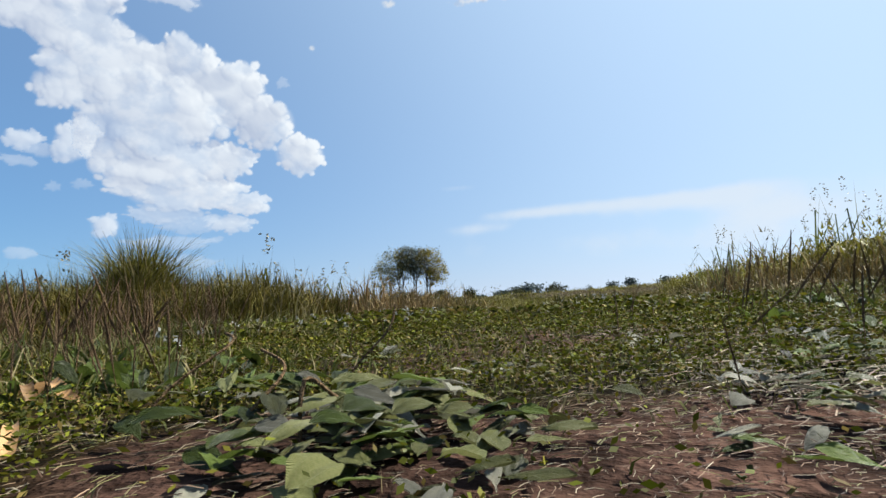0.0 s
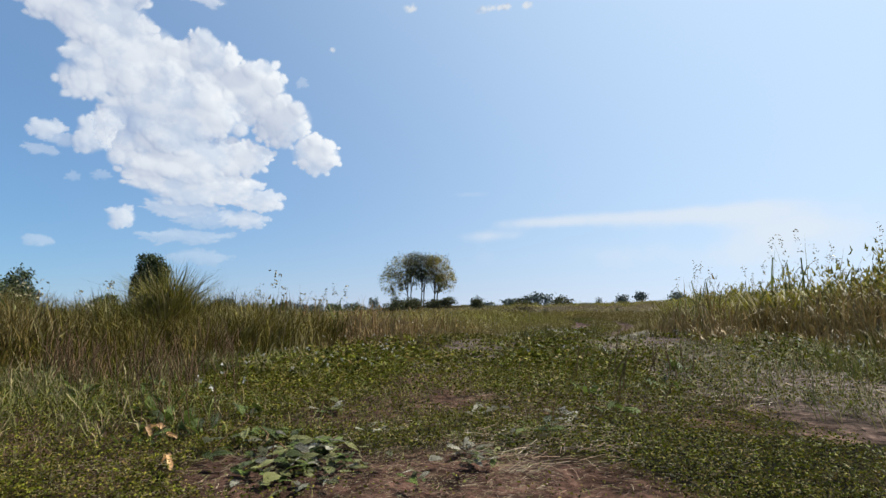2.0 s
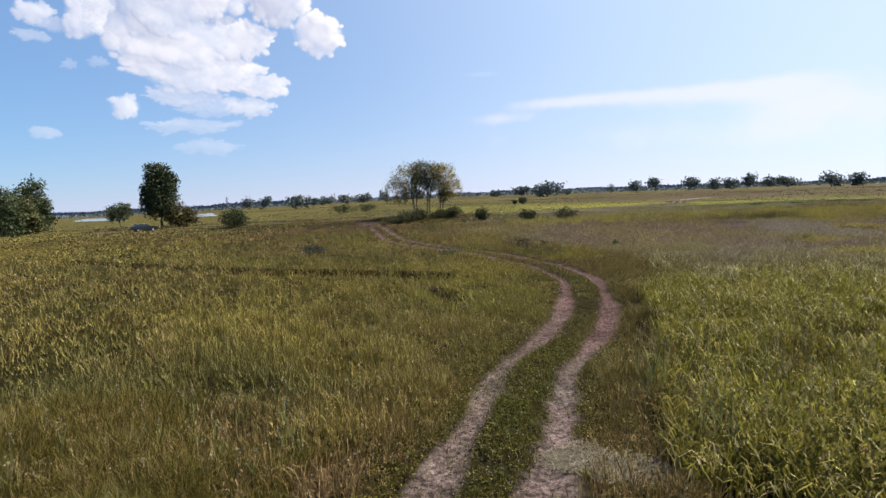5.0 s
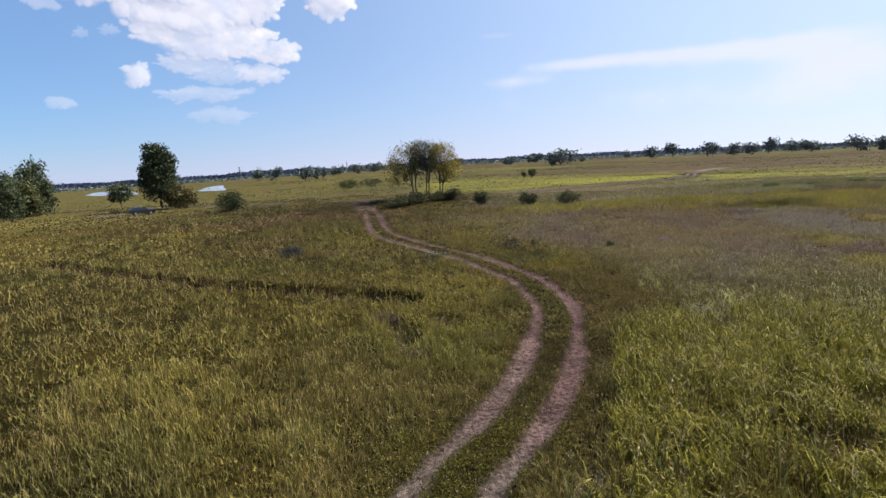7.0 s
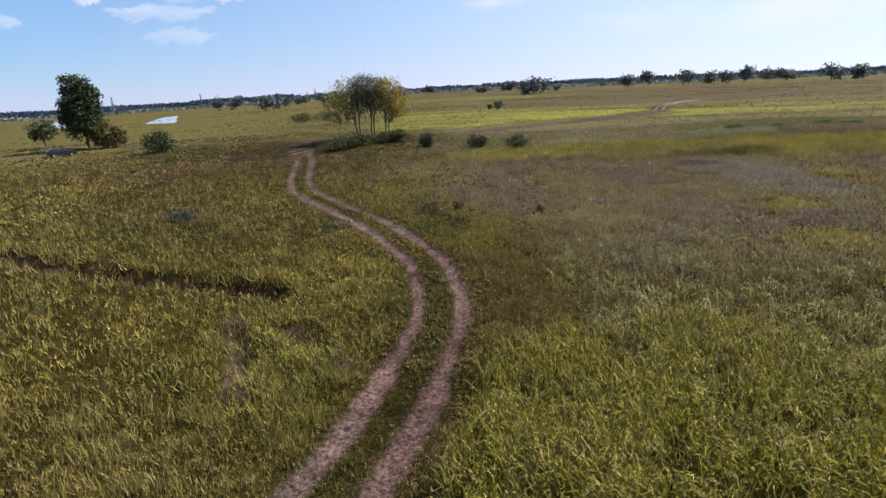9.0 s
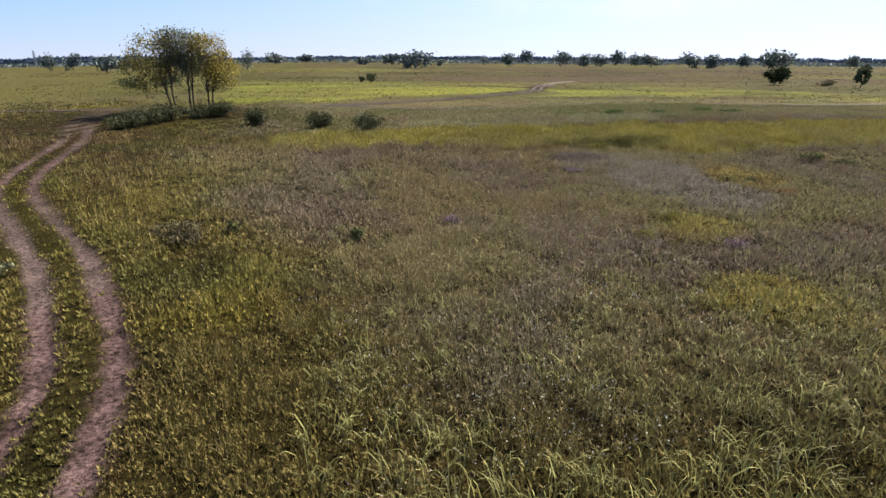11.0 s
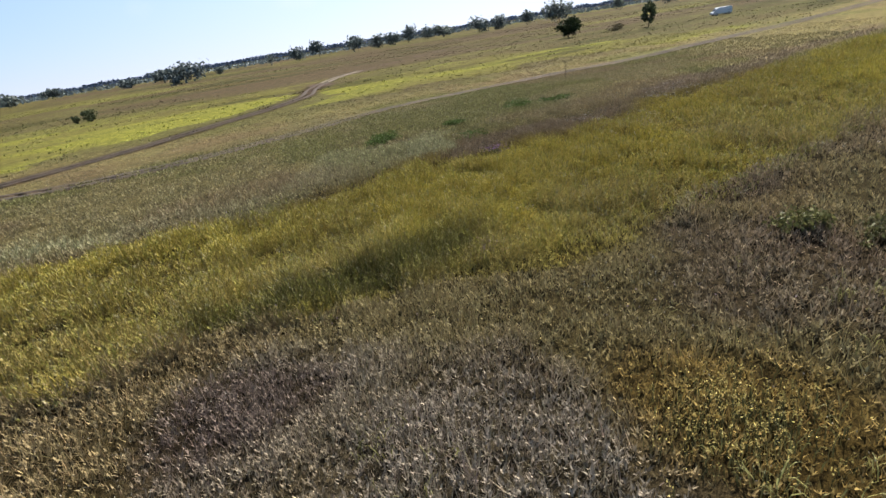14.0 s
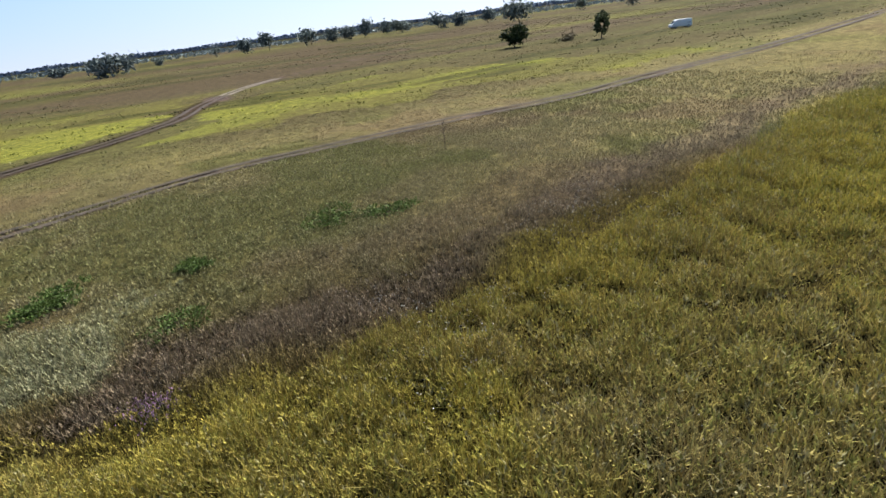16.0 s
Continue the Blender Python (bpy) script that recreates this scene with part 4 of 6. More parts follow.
def cloud_cover_mesh(name, bs, es, dens, tint, strength, label):
    """The sheet's mesh on the sky's dome, with its cover and tint, and a glowing see-through material."""
    gb, ge = np.meshgrid(np.radians(bs), np.radians(es))
    b, e = gb.ravel(), ge.ravel()
    v = 4200.0 * np.stack([np.sin(b) * np.cos(e), np.cos(b) * np.cos(e), np.sin(e)], 1)
    w, h = len(bs), len(es)
    i = (np.arange(h - 1)[:, None] * w + np.arange(w - 1)[None, :]).ravel()
    quad = np.stack([i, i + 1, i + w + 1, i + w], 1)
    quad = quad[dens[quad].max(1) > 0.004]
    used, flat = np.unique(quad.ravel(), return_inverse=True)
    me = mesh_of(name, v[used], flat, np.full(len(quad), 4), tint[used], None, True)
    at = me.attributes.new("cover", "FLOAT", "POINT")
    at.data.foreach_set("value", (dens[used] * strength).astype(np.float32))
    m, nt, bsdf = material(name)
    nt.nodes.remove(bsdf)
    a1, a2 = nt.nodes.new("ShaderNodeAttribute"), nt.nodes.new("ShaderNodeAttribute")
    a1.attribute_name, a2.attribute_name = "tint", "cover"
    em, tr, mix = nt.nodes.new("ShaderNodeEmission"), nt.nodes.new("ShaderNodeBsdfTransparent"), nt.nodes.new("ShaderNodeMixShader")
    nt.links.new(a1.outputs["Color"], em.inputs["Color"])
    nt.links.new(a2.outputs["Fac"], mix.inputs[0])
    nt.links.new(tr.outputs[0], mix.inputs[1])
    nt.links.new(em.outputs[0], mix.inputs[2])
    nt.links.new(mix.outputs[0], nt.nodes["Material Output"].inputs["Surface"])
    me.materials.append(m)
    tagged(new(name, me), label, "cloud", kind="structure")


def cumulus(name, b0, b1, e0, e1, step_deg, puffs, label, seed, strength=1.0):
    """A heaped cloud: large puffs that bear smaller and smaller ones, shaded from their relief by a sun at the upper right."""
    rng = np.random.default_rng(seed)
    bs, es = np.arange(b0, b1, step_deg), np.arange(e0, e1, step_deg)
    gb, ge = np.meshgrid(bs, es)
    wb = gb + 0.8 * (fbm(gb, ge, 1.6, 5, seed, 0.6) - 0.5)
    we = ge + 0.8 * (fbm(gb, ge, 1.6, 5, seed + 20, 0.6) - 0.5)
    top, body = np.zeros(gb.shape), np.zeros(gb.shape)
    heap = []
    for cb, ce, rb, re, w in puffs:
        heap.append((cb, ce, rb, re, 0.0, w))
        for k in range(int(8 + 5 * rb)):
            a, d = rng.uniform(0, 2 * math.pi), rng.uniform(0.35, 1.0) ** 0.6
            q = rng.uniform(0.24, 0.42)
            b2, e2, lift = cb + rb * d * math.cos(a) * 0.9, ce + re * d * math.sin(a) * 0.9, 0.75 * math.sqrt(max(0.0, 1 - 0.9 * d * d)) * min(rb, re)
            heap.append((b2, e2, q * (rb + re) / 2, q * re, lift, w))
            for _ in range(4):
                a2, d2, p = rng.uniform(0, 2 * math.pi), rng.uniform(0.4, 1.0), q * rng.uniform(0.28, 0.5)
                heap.append((b2 + q * rb * d2 * math.cos(a2), e2 + q * re * d2 * math.sin(a2), p * (rb + re) / 2, p * re, lift + 0.6 * q * re * (1 - d2 * 0.7), w))
    for cb, ce, rb, re, lift, w in heap:
        i0, i1 = np.searchsorted(bs, (cb - rb - 0.8, cb + rb + 0.8))
        j0, j1 = np.searchsorted(es, (ce - re - 0.8, ce + re + 0.8))
        if i1 <= i0 or j1 <= j0:
            continue
        part_ = (slice(j0, j1), slice(i0, i1))
        u = ((wb[part_] - cb) / rb) ** 2 + ((we[part_] - ce) / re) ** 2
        cap = np.sqrt(np.clip(1 - u, 0, 1))
        top[part_] = np.maximum(top[part_], np.where(u < 1, lift + cap * min(rb, re), 0))
        body[part_] = np.maximum(body[part_], w * step(0, 0.75, 1 - u))
    gy, gx = np.gradient(top, step_deg)
    lean = np.clip((-0.80 * gx - 0.45 * gy) * 0.55 + 0.35, -1.2, 1.2) / np.sqrt(1 + 0.3 * (gx * gx + gy * gy))
    far_x, far_y = int(0.9 / step_deg), int(0.7 / step_deg)
    shade = np.clip(np.roll(np.roll(top, -far_x, 1), -far_y, 0) - top, -1, 1.5)
    lit = np.clip(0.50 + 0.42 * lean - 0.30 * shade - 0.30 * step(0.4, 2.2, top) * step(0.35, 0.7, fbm(gb, ge * 2.2, 5.0, 3, seed + 5)), 0, 1)
    thin = step(0.0, 0.6, body)
    lit = (lit + np.roll(lit, 1, 0) + np.roll(lit, 1, 1) + np.roll(lit, -1, 0) + np.roll(lit, -1, 1)) / 5
    lit = np.maximum(lit, 0.7 * (1 - thin)).ravel()[:, None]
    wisp = fbm(gb, ge * 1.3, 2.6, 6, seed + 40, 0.6)
    dens = (body * (0.55 + 0.45 * step(0.3, 1.1, top)) * (0.72 + 0.28 * step(0.3, 0.6, wisp))).ravel()
    tint = np.array([0.165, 0.188, 0.245]) * (1 - lit) + np.array([0.345, 0.350, 0.362]) * lit
    cloud_cover_mesh(name, bs, es, dens, tint, strength, label)


cumulus("cloud_bank", -50, -8, 3.0, 36, 0.085,
        [(-36.0, 26.2, 4.6, 2.9, 1.0), (-39.0, 26.8, 3.6, 2.4, 0.95), (-37.0, 29.6, 5.5, 3.2, 1.0), (-33.2, 23.7, 4.8, 3.0, 1.0), (-26.6, 24.2, 3.2, 2.3, 1.0), (-23.0, 21.9, 4.4, 2.9, 1.0), (-19.2, 19.2, 3.4, 2.6, 1.0),
         (-15.6, 16.2, 2.6, 1.8, 1.0), (-29.2, 19.4, 5.6, 4.2, 1.0), (-36.0, 21.4, 2.4, 2.6, 0.95), (-33.0, 16.8, 2.4, 3.0, 0.95), (-28.2, 15.0, 5.6, 2.5, 1.0), (-22.9, 15.4, 2.9, 2.0, 0.95), (-26.8, 12.2, 5.8, 1.7, 1.0),
         (-21.2, 11.3, 2.6, 1.2, 0.9), (-28.6, 10.2, 3.4, 1.0, 0.75), (-25.6, 9.2, 4.0, 0.8, 0.6), (-22.5, 9.2, 2.4, 0.9, 0.8), (-27.8, 7.4, 4.0, 0.8, 0.5), (-26.6, 5.4, 3.0, 0.7, 0.35)],
        "large white cumulus cloud with grey folds", 401)
cumulus("small_clouds", -50, -8, 4.0, 36, 0.1,
        [(-39.3, 16.0, 1.5, 0.9, 0.9), (-38.2, 15.2, 1.3, 0.55, 0.8), (-35.8, 15.9, 1.6, 1.6, 0.9), (-34.9, 17.2, 1.2, 1.2, 0.7), (-39.7, 14.2, 1.3, 0.45, 0.7), (-33.4, 8.9, 1.3, 1.0, 0.9), (-39.3, 6.4, 1.2, 0.5, 0.6),
         (-35.1, 12.5, 0.8, 0.45, 0.5), (-37.1, 12.1, 0.6, 0.45, 0.45), (-17.1, 23.0, 0.6, 0.5, 0.45), (-28.0, 29.4, 3.5, 0.8, 0.8)],
        "small scattered white cloudlets", 403, 0.9)
cloud_sheet("high_cloudlets", -16, 14, 22, 36, 0.13,
            [(-14.0, 26.4, 0.5, 0.42, 0.7), (-5.3, 30.4, 1.2, 0.7, 0.9), (5.4, 30.3, 4.1, 0.4, 0.7)],
            1.3, 2.0, "small high white cloudlets", 403, 0.85, 0.5, 0.95, 0.3)
cloud_sheet("cloud_streaks", -10, 66, 1.0, 14, 0.2,
            [(0.8, 12.1, 4.2, 0.5, 0.9), (19.4, 9.0, 12, 0.9, 0.9), (24.4, 8.2, 11, 1.2, 0.9), (8.2, 8.9, 6.5, 0.8, 0.9), (3.4, 7.7, 5.5, 0.8, 0.7), (13.8, 5.4, 15, 2.2, 0.5), (26.6, 4.4, 15, 2.6, 0.5), (31.2, 6.6, 5, 1.2, 0.7), (44, 6.5, 14, 3.0, 0.6)],
            7.0, 1.2, "thin white cloud streaks low over the fields", 402, 0.62, 0.9, 1.03, 0.10)


def haze_dome():
    """Summer haze on the sky's dome: thick at the horizon and whitening the air round the sun."""
    bs, es = np.arange(0, 361, 2.0), np.concatenate([np.arange(-1, 12, 0.6), np.arange(12, 91, 1.8)])
    gb, ge = np.meshgrid(bs, es)
    b, e = np.radians(gb.ravel()), np.radians(ge.ravel())
    d = np.stack([np.sin(b) * np.cos(e), np.cos(b) * np.cos(e), np.sin(e)], 1)
    off = np.degrees(np.arccos(np.clip(d @ np.array(sun_dir), -1, 1)))
    low = np.exp(-np.maximum(np.degrees(e), 0) / np.interp(off, [40, 95], [10.0, 2.8]))
    cover = 1 - (1 - np.interp(off, [60, 95], [0.93, 0.66]) * low) * (1 - 0.92 * np.exp(-(off / 62.0) ** 2))
    cover = cover * step(10, 15, off)
    v = d * 4350.0
    w, h = len(bs), len(es)
    i = (np.arange(h - 1)[:, None] * w + np.arange(w - 1)[None, :]).ravel()
    tint = np.tile((0.2275, 0.275, 0.335), (len(v), 1)) * (1 + 0.22 * step(75, 30, off)[:, None]) * (1 - low[:, None] * np.array([-0.16, -0.06, -0.03])) * (1 - step(45, 100, off)[:, None] * np.array([0.20, 0.24, 0.15]))
    m, nt, bsdf = material("haze")
    nt.nodes.remove(bsdf)
    a1, a2 = nt.nodes.new("ShaderNodeAttribute"), nt.nodes.new("ShaderNodeAttribute")
    a1.attribute_name, a2.attribute_name = "tint", "cover"
    em, tr, mix = nt.nodes.new("ShaderNodeEmission"), nt.nodes.new("ShaderNodeBsdfTransparent"), nt.nodes.new("ShaderNodeMixShader")
    nt.links.new(a1.outputs["Color"], em.inputs["Color"])
    nt.links.new(a2.outputs["Fac"], mix.inputs[0])
    nt.links.new(tr.outputs[0], mix.inputs[1])
    nt.links.new(em.outputs[0], mix.inputs[2])
    nt.links.new(mix.outputs[0], nt.nodes["Material Output"].inputs["Surface"])
    me = mesh_of("sky_haze", v, np.stack([i, i + 1, i + w + 1, i + w], 1).ravel(), np.full(len(i), 4), tint, m, True)
    at = me.attributes.new("cover", "FLOAT", "POINT")
    at.data.foreach_set("value", cover.astype(np.float32))
    tagged(new("backdrop", me), "pale summer haze whitening the low sky", "sky", kind="structure")


haze_dome()


# ---------- plants and litter where the flight begins ----------
def broad_leaf(length, wide, arch, twist, seed, cols=9, rows=7):
    """One broad ribbed leaf from its foot at the origin out along y, folded along the midrib."""
    rng = random.Random(seed)
    bm = bmesh.new()
    grid = []
    curl = rng.uniform(-0.45, 0.45)
    for i in range(cols):
        u = i / (cols - 1)
        w = wide * (0.10 + 0.90 * math.sin(math.pi * min(1, max(0, (u - 0.12) / 0.88)) ** 1.25) ** 0.7) if u > 0.12 else wide * 0.10
        line = []
        for j in range(rows):
            s = j / (rows - 1) * 2 - 1
            x = s * w / 2 + twist * u * length * 0.3
            z = arch * length * math.sin(math.pi * u * 0.8) - 0.25 * arch * length * u * u * 2 + abs(s) * w * 0.09 + 0.010 * math.cos(7 * s + 6 * u) * w / 0.05 * 0.3
            z += rng.uniform(-1, 1) * 0.016 + 0.02 * math.sin(5 * u + 9 * abs(s)) * abs(s) + curl * s * u * w * 0.7
            line.append(bm.verts.new((x, u * length, max(z, 0.001))))
        grid.append(line)
    for i in range(cols - 1):
        for j in range(rows - 1):
            bm.faces.new((grid[i][j], grid[i][j + 1], grid[i + 1][j + 1], grid[i + 1][j]))
    for f in bm.faces:
        f.smooth = True
    return bm


def leaf_material(name, colour, under):
    """Fresh or wilted leaf skin with pale veins and blotches."""
    m, nt, b = material(name, 0.5)
    b.inputs["Specular IOR Level"].default_value = 0.15
    tc = nt.nodes.new("ShaderNodeTexCoord")
    wave = nt.nodes.new("ShaderNodeTexWave")
    wave.bands_direction = "X"
    wave.inputs["Scale"].default_value, wave.inputs["Distortion"].default_value, wave.inputs["Detail"].default_value = 28.0, 3.0, 2.0
    n = nt.nodes.new("ShaderNodeTexNoise")
    n.inputs["Scale"].default_value, n.inputs["Detail"].default_value = 35.0, 5.0
    mix = nt.nodes.new("ShaderNodeMix")
    mix.data_type = "RGBA"
    mix.inputs["A"].default_value, mix.inputs["B"].default_value = (*colour, 1), (*under, 1)
    info = nt.nodes.new("ShaderNodeObjectInfo")
    mr = nt.nodes.new("ShaderNodeMapRange")
    mr.inputs["To Min"].default_value, mr.inputs["To Max"].default_value = 0.16, 0.82
    hsv = nt.nodes.new("ShaderNodeHueSaturation")
    bp = nt.nodes.new("ShaderNodeBump")
    bp.inputs["Strength"].default_value, bp.inputs["Distance"].default_value = 0.6, 0.003
    tr, ms = nt.nodes.new("ShaderNodeBsdfTranslucent"), nt.nodes.new("ShaderNodeMixShader")
    ms.inputs[0].default_value = 0.25
    nt.links.new(tc.outputs["Object"], wave.inputs["Vector"])
    nt.links.new(tc.outputs["Object"], n.inputs["Vector"])
    nt.links.new(n.outputs["Fac"], mix.inputs["Factor"])
    nt.links.new(info.outputs["Random"], mr.inputs["Value"])
    nt.links.new(mr.outputs[0], hsv.inputs["Value"])
    nt.links.new(mix.outputs["Result"], hsv.inputs["Color"])
    nt.links.new(hsv.outputs[0], b.inputs["Base Color"])
    nt.links.new(hsv.outputs[0], tr.inputs["Color"])
    nt.links.new(wave.outputs["Fac"], bp.inputs["Height"])
    nt.links.new(bp.outputs[0], b.inputs["Normal"])
    nt.links.new(b.outputs[0], ms.inputs[1])
    nt.links.new(tr.outputs[0], ms.inputs[2])
    nt.links.new(ms.outputs[0], nt.nodes["Material Output"].inputs["Surface"])
    return m


FRESH_LEAF, WILTED_LEAF = leaf_material("plantain_leaf", (0.085, 0.125, 0.022), (0.16, 0.20, 0.04)), leaf_material("wilted_leaf", (0.12, 0.135, 0.028), (0.29, 0.28, 0.12))
GREY_LEAF = leaf_material("grey_leaf", (0.26, 0.25, 0.18), (0.42, 0.39, 0.30))
SPIKE = plain("seed_spike", (0.115, 0.070, 0.034), 0.9, 0.5, 160.0, 0.8)
DRY_LEAF = leaf_material("dry_leaf", (0.46, 0.24, 0.09), (0.62, 0.40, 0.20))
LEAF_SHAPES = []
for k in range(6):
    bm = broad_leaf(1.0, 0.38, (0.03, 0.10, 0.16, 0.06, 0.02, 0.12)[k], (0.2, -0.3, 0.1, -0.1, 0.4, 0.0)[k], k)
    for v in bm.verts:
        v.co.z = v.co.z if v.co.z > 0.0011 else 0.0011
    me = bpy.data.meshes.new("leaf")
    bm.to_mesh(me)
    bm.free()
    LEAF_SHAPES.append(me)
LEAF_SETS = {}
for key, mat in (("fresh", FRESH_LEAF), ("wilted", WILTED_LEAF), ("grey", GREY_LEAF)):
    LEAF_SETS[key] = []
    for me in LEAF_SHAPES:
        m2 = me.copy()
        m2.materials.append(mat)
        LEAF_SETS[key].append(m2)


def spike_mesh(seed):
    """A plantain's stalk and rough seed spike, one unit long."""
    rng = random.Random(seed)
    lean, pts, rad = rng.uniform(-0.18, 0.18), [], []
    for k in range(9):
        u = k / 8
        pts.append((lean * u * u, 0.05 * math.sin(2.5 * u + seed), u))
        rad.append(0.006 if u < 0.38 else (0.017 if u < 0.85 else 0.012) * rng.uniform(0.8, 1.15))
    rad[-1] = 0.006
    me = bpy.data.meshes.new("seed_spike")
    bm = tube(pts, rad, 6)
    bm.to_mesh(me)
    bm.free()
    me.materials.append(SPIKE)
    return me


SPIKES = [spike_mesh(k) for k in range(5)]


def plantain(x, y, kind, leaves, length, rise, spikes, tall, seed, label, spread_=0.03):
    """A broad-leaved plantain: a rosette of leaves and, on some, upright seed spikes."""
    rng = random.Random(seed)
    root = new("plantain")
    root.location = (x, y, on_land(x, y) - 0.004)
    tagged(root, label, "plantain", "plantains on the worn ground")
    leaves = leaves * (4 if rise == FLAT else 2)
    for k in range(leaves):
        me = LEAF_SETS[rng.choice(("fresh", "fresh", "wilted", "wilted", "grey")) if kind == "wilted" else kind][rng.randrange(6)]
        ob = new("leaf", me)
        ob.parent = root
        s = length * rng.uniform(0.30, 0.60 if rise == FLAT else 0.72) * (0.85 if kind == "grey" else 1.0)
        tilt = rng.uniform(*rise)
        ob.matrix_local = Matrix.Translation((rng.gauss(0, spread_), rng.gauss(0, spread_), rng.uniform(0.004, 0.040 if rise == FLAT else 0.026))) @ \
            Euler((radians(tilt), radians(rng.uniform(-9, 9)), 2 * math.pi * (k + rng.uniform(-0.3, 0.3)) / leaves)).to_matrix().to_4x4() @ Matrix.Diagonal((s * rng.uniform(0.8, 1.15), s, s, 1))
    for k in range(spikes * 2 if x < 0 else spikes):
        ob = new("seed_spike", SPIKES[rng.randrange(5)])
        ob.parent = root
        s = tall * rng.uniform(0.6, 1.15)
        ob.matrix_local = Matrix.Translation((rng.gauss(0, spread_ * 2.6), rng.gauss(0, spread_ * 2.2), -0.005)) @ \
            Euler((radians(rng.gauss(0, 14)), radians(rng.gauss(0, 14)), rng.uniform(0, 6.28))).to_matrix().to_4x4() @ Matrix.Diagonal((s * 0.65, s * 0.65, s, 1))
    return root


FLAT, HALF, UP = (-4, 16), (-2, 24), (10, 55)
for k, (x, y, kind, n, ln, rise, sp, tall) in enumerate((
        (-0.088, 0.468, "wilted", 11, 0.115, FLAT, 0, 0), (-0.243, 0.648, "wilted", 9, 0.12, FLAT, 1, 0.10), (-0.016, 0.415, "wilted", 9, 0.10, FLAT, 0, 0), (-0.052, 0.562, "wilted", 9, 0.12, FLAT, 0, 0),
        (-0.126, 0.42, "wilted", 8, 0.10, FLAT, 0, 0), (0.045, 0.844, "grey", 7, 0.075, HALF, 1, 0.1), (-0.153, 1.156, "wilted", 7, 0.085, HALF, 2, 0.12),
        (-0.485, 0.805, "fresh", 8, 0.10, UP, 3, 0.15), (-0.627, 0.928, "fresh", 8, 0.11, UP, 4, 0.17), (-0.571, 0.691, "fresh", 6, 0.09, UP, 2, 0.15), (-0.415, 1.055, "fresh", 7, 0.10, UP, 1, 0.14),
        (-0.81, 1.176, "fresh", 8, 0.12, UP, 7, 0.24), (-1.031, 1.438, "fresh", 7, 0.12, UP, 9, 0.26), (-0.659, 1.363, "wilted", 7, 0.10, HALF, 5, 0.22),
        (0.369, 1.085, "grey", 9, 0.095, HALF, 1, 0.12), (0.493, 0.769, "wilted", 9, 0.09, HALF, 2, 0.14), (0.348, 0.485, "wilted", 8, 0.075, HALF, 0, 0), (0.185, 0.348, "wilted", 6, 0.05, HALF, 0, 0),
        (0.631, 0.958, "grey", 9, 0.11, HALF, 2, 0.16), (0.304, 0.576, "grey", 8, 0.085, HALF, 1, 0.12), (0.804, 1.383, "fresh", 7, 0.11, UP, 6, 0.22), (0.957, 1.604, "wilted", 8, 0.12, HALF, 7, 0.25),
        (0.802, 1.056, "fresh", 7, 0.10, HALF, 4, 0.20), (1.156, 1.522, "fresh", 7, 0.11, UP, 6, 0.22), (0.615, 1.636, "wilted", 6, 0.1, HALF, 3, 0.18), (1.42, 2.12, "fresh", 7, 0.12, UP, 5, 0.22),
        (-1.437, 2.981, "fresh", 9, 0.13, UP, 16, 0.32), (-1.036, 2.345, "fresh", 7, 0.11, UP, 8, 0.25), (-1.727, 1.891, "wilted", 7, 0.12, UP, 13, 0.28), (-1.372, 1.515, "wilted", 7, 0.12, UP, 13, 0.27),
        (-2.053, 2.271, "wilted", 7, 0.12, UP, 13, 0.28), (-1.133, 1.702, "fresh", 7, 0.12, UP, 11, 0.26), (-2.39, 2.851, "wilted", 7, 0.12, UP, 12, 0.3), (-1.66, 2.501, "fresh", 6, 0.11, UP, 10, 0.28),
        (-0.888, 1.578, "fresh", 7, 0.11, UP, 7, 0.24), (-1.904, 3.29, "fresh", 6, 0.11, UP, 8, 0.3))):
    words = {"fresh": "fresh green broad-leaved plantain", "wilted": "wilted grey-green broad-leaved plantain", "grey": "withered plantain showing pale leaf undersides"}[kind]
    plantain(x, y, kind, n, ln, rise, sp, tall, 500 + k, words + (" with brown seed spikes" if sp > 2 else " flattened on the worn earth" if rise == FLAT else " beside the bare earth"), 0.06 if rise == FLAT else 0.03)


def strip_leaf(name, x, y, turn, length, wide, bend, mat, label, seed):
    """A long dead blade that curls over the ground."""
    rng = random.Random(seed)
    bm = bmesh.new()
    rows = []
    for k in range(13):
        u = k / 12
        a = bend * u
        cx, cy = length * u * math.cos(a * 0.5), length * u * math.sin(a * 0.5)
        z = 0.018 + 0.014 * math.sin(math.pi * u) + 0.008 * math.sin(9 * u + seed)
        w = wide * (0.5 + 0.6 * math.sin(math.pi * u ** 0.7)) * (1 if u < 0.95 else 0.4)
        rows.append([bm.verts.new((cx - math.sin(a) * w * s, cy + math.cos(a) * w * s, z + abs(s) * w * (0.9 + rng.uniform(-0.2, 0.2)))) for s in (-0.5, -0.2, 0.2, 0.5)])
    for lo, hi in zip(rows[:-1], rows[1:]):
        for j in range(3):
            f = bm.faces.new((lo[j], lo[j + 1], hi[j + 1], hi[j]))
            f.smooth = True
    me = bpy.data.meshes.new(name)
    bm.to_mesh(me)
    bm.free()
    me.materials.append(mat)
    ob = new(name, me)
    ob.matrix_world = pose(x, y, on_land(x, y), 0, 0, turn)
    return tagged(ob, label, "dry leaf")


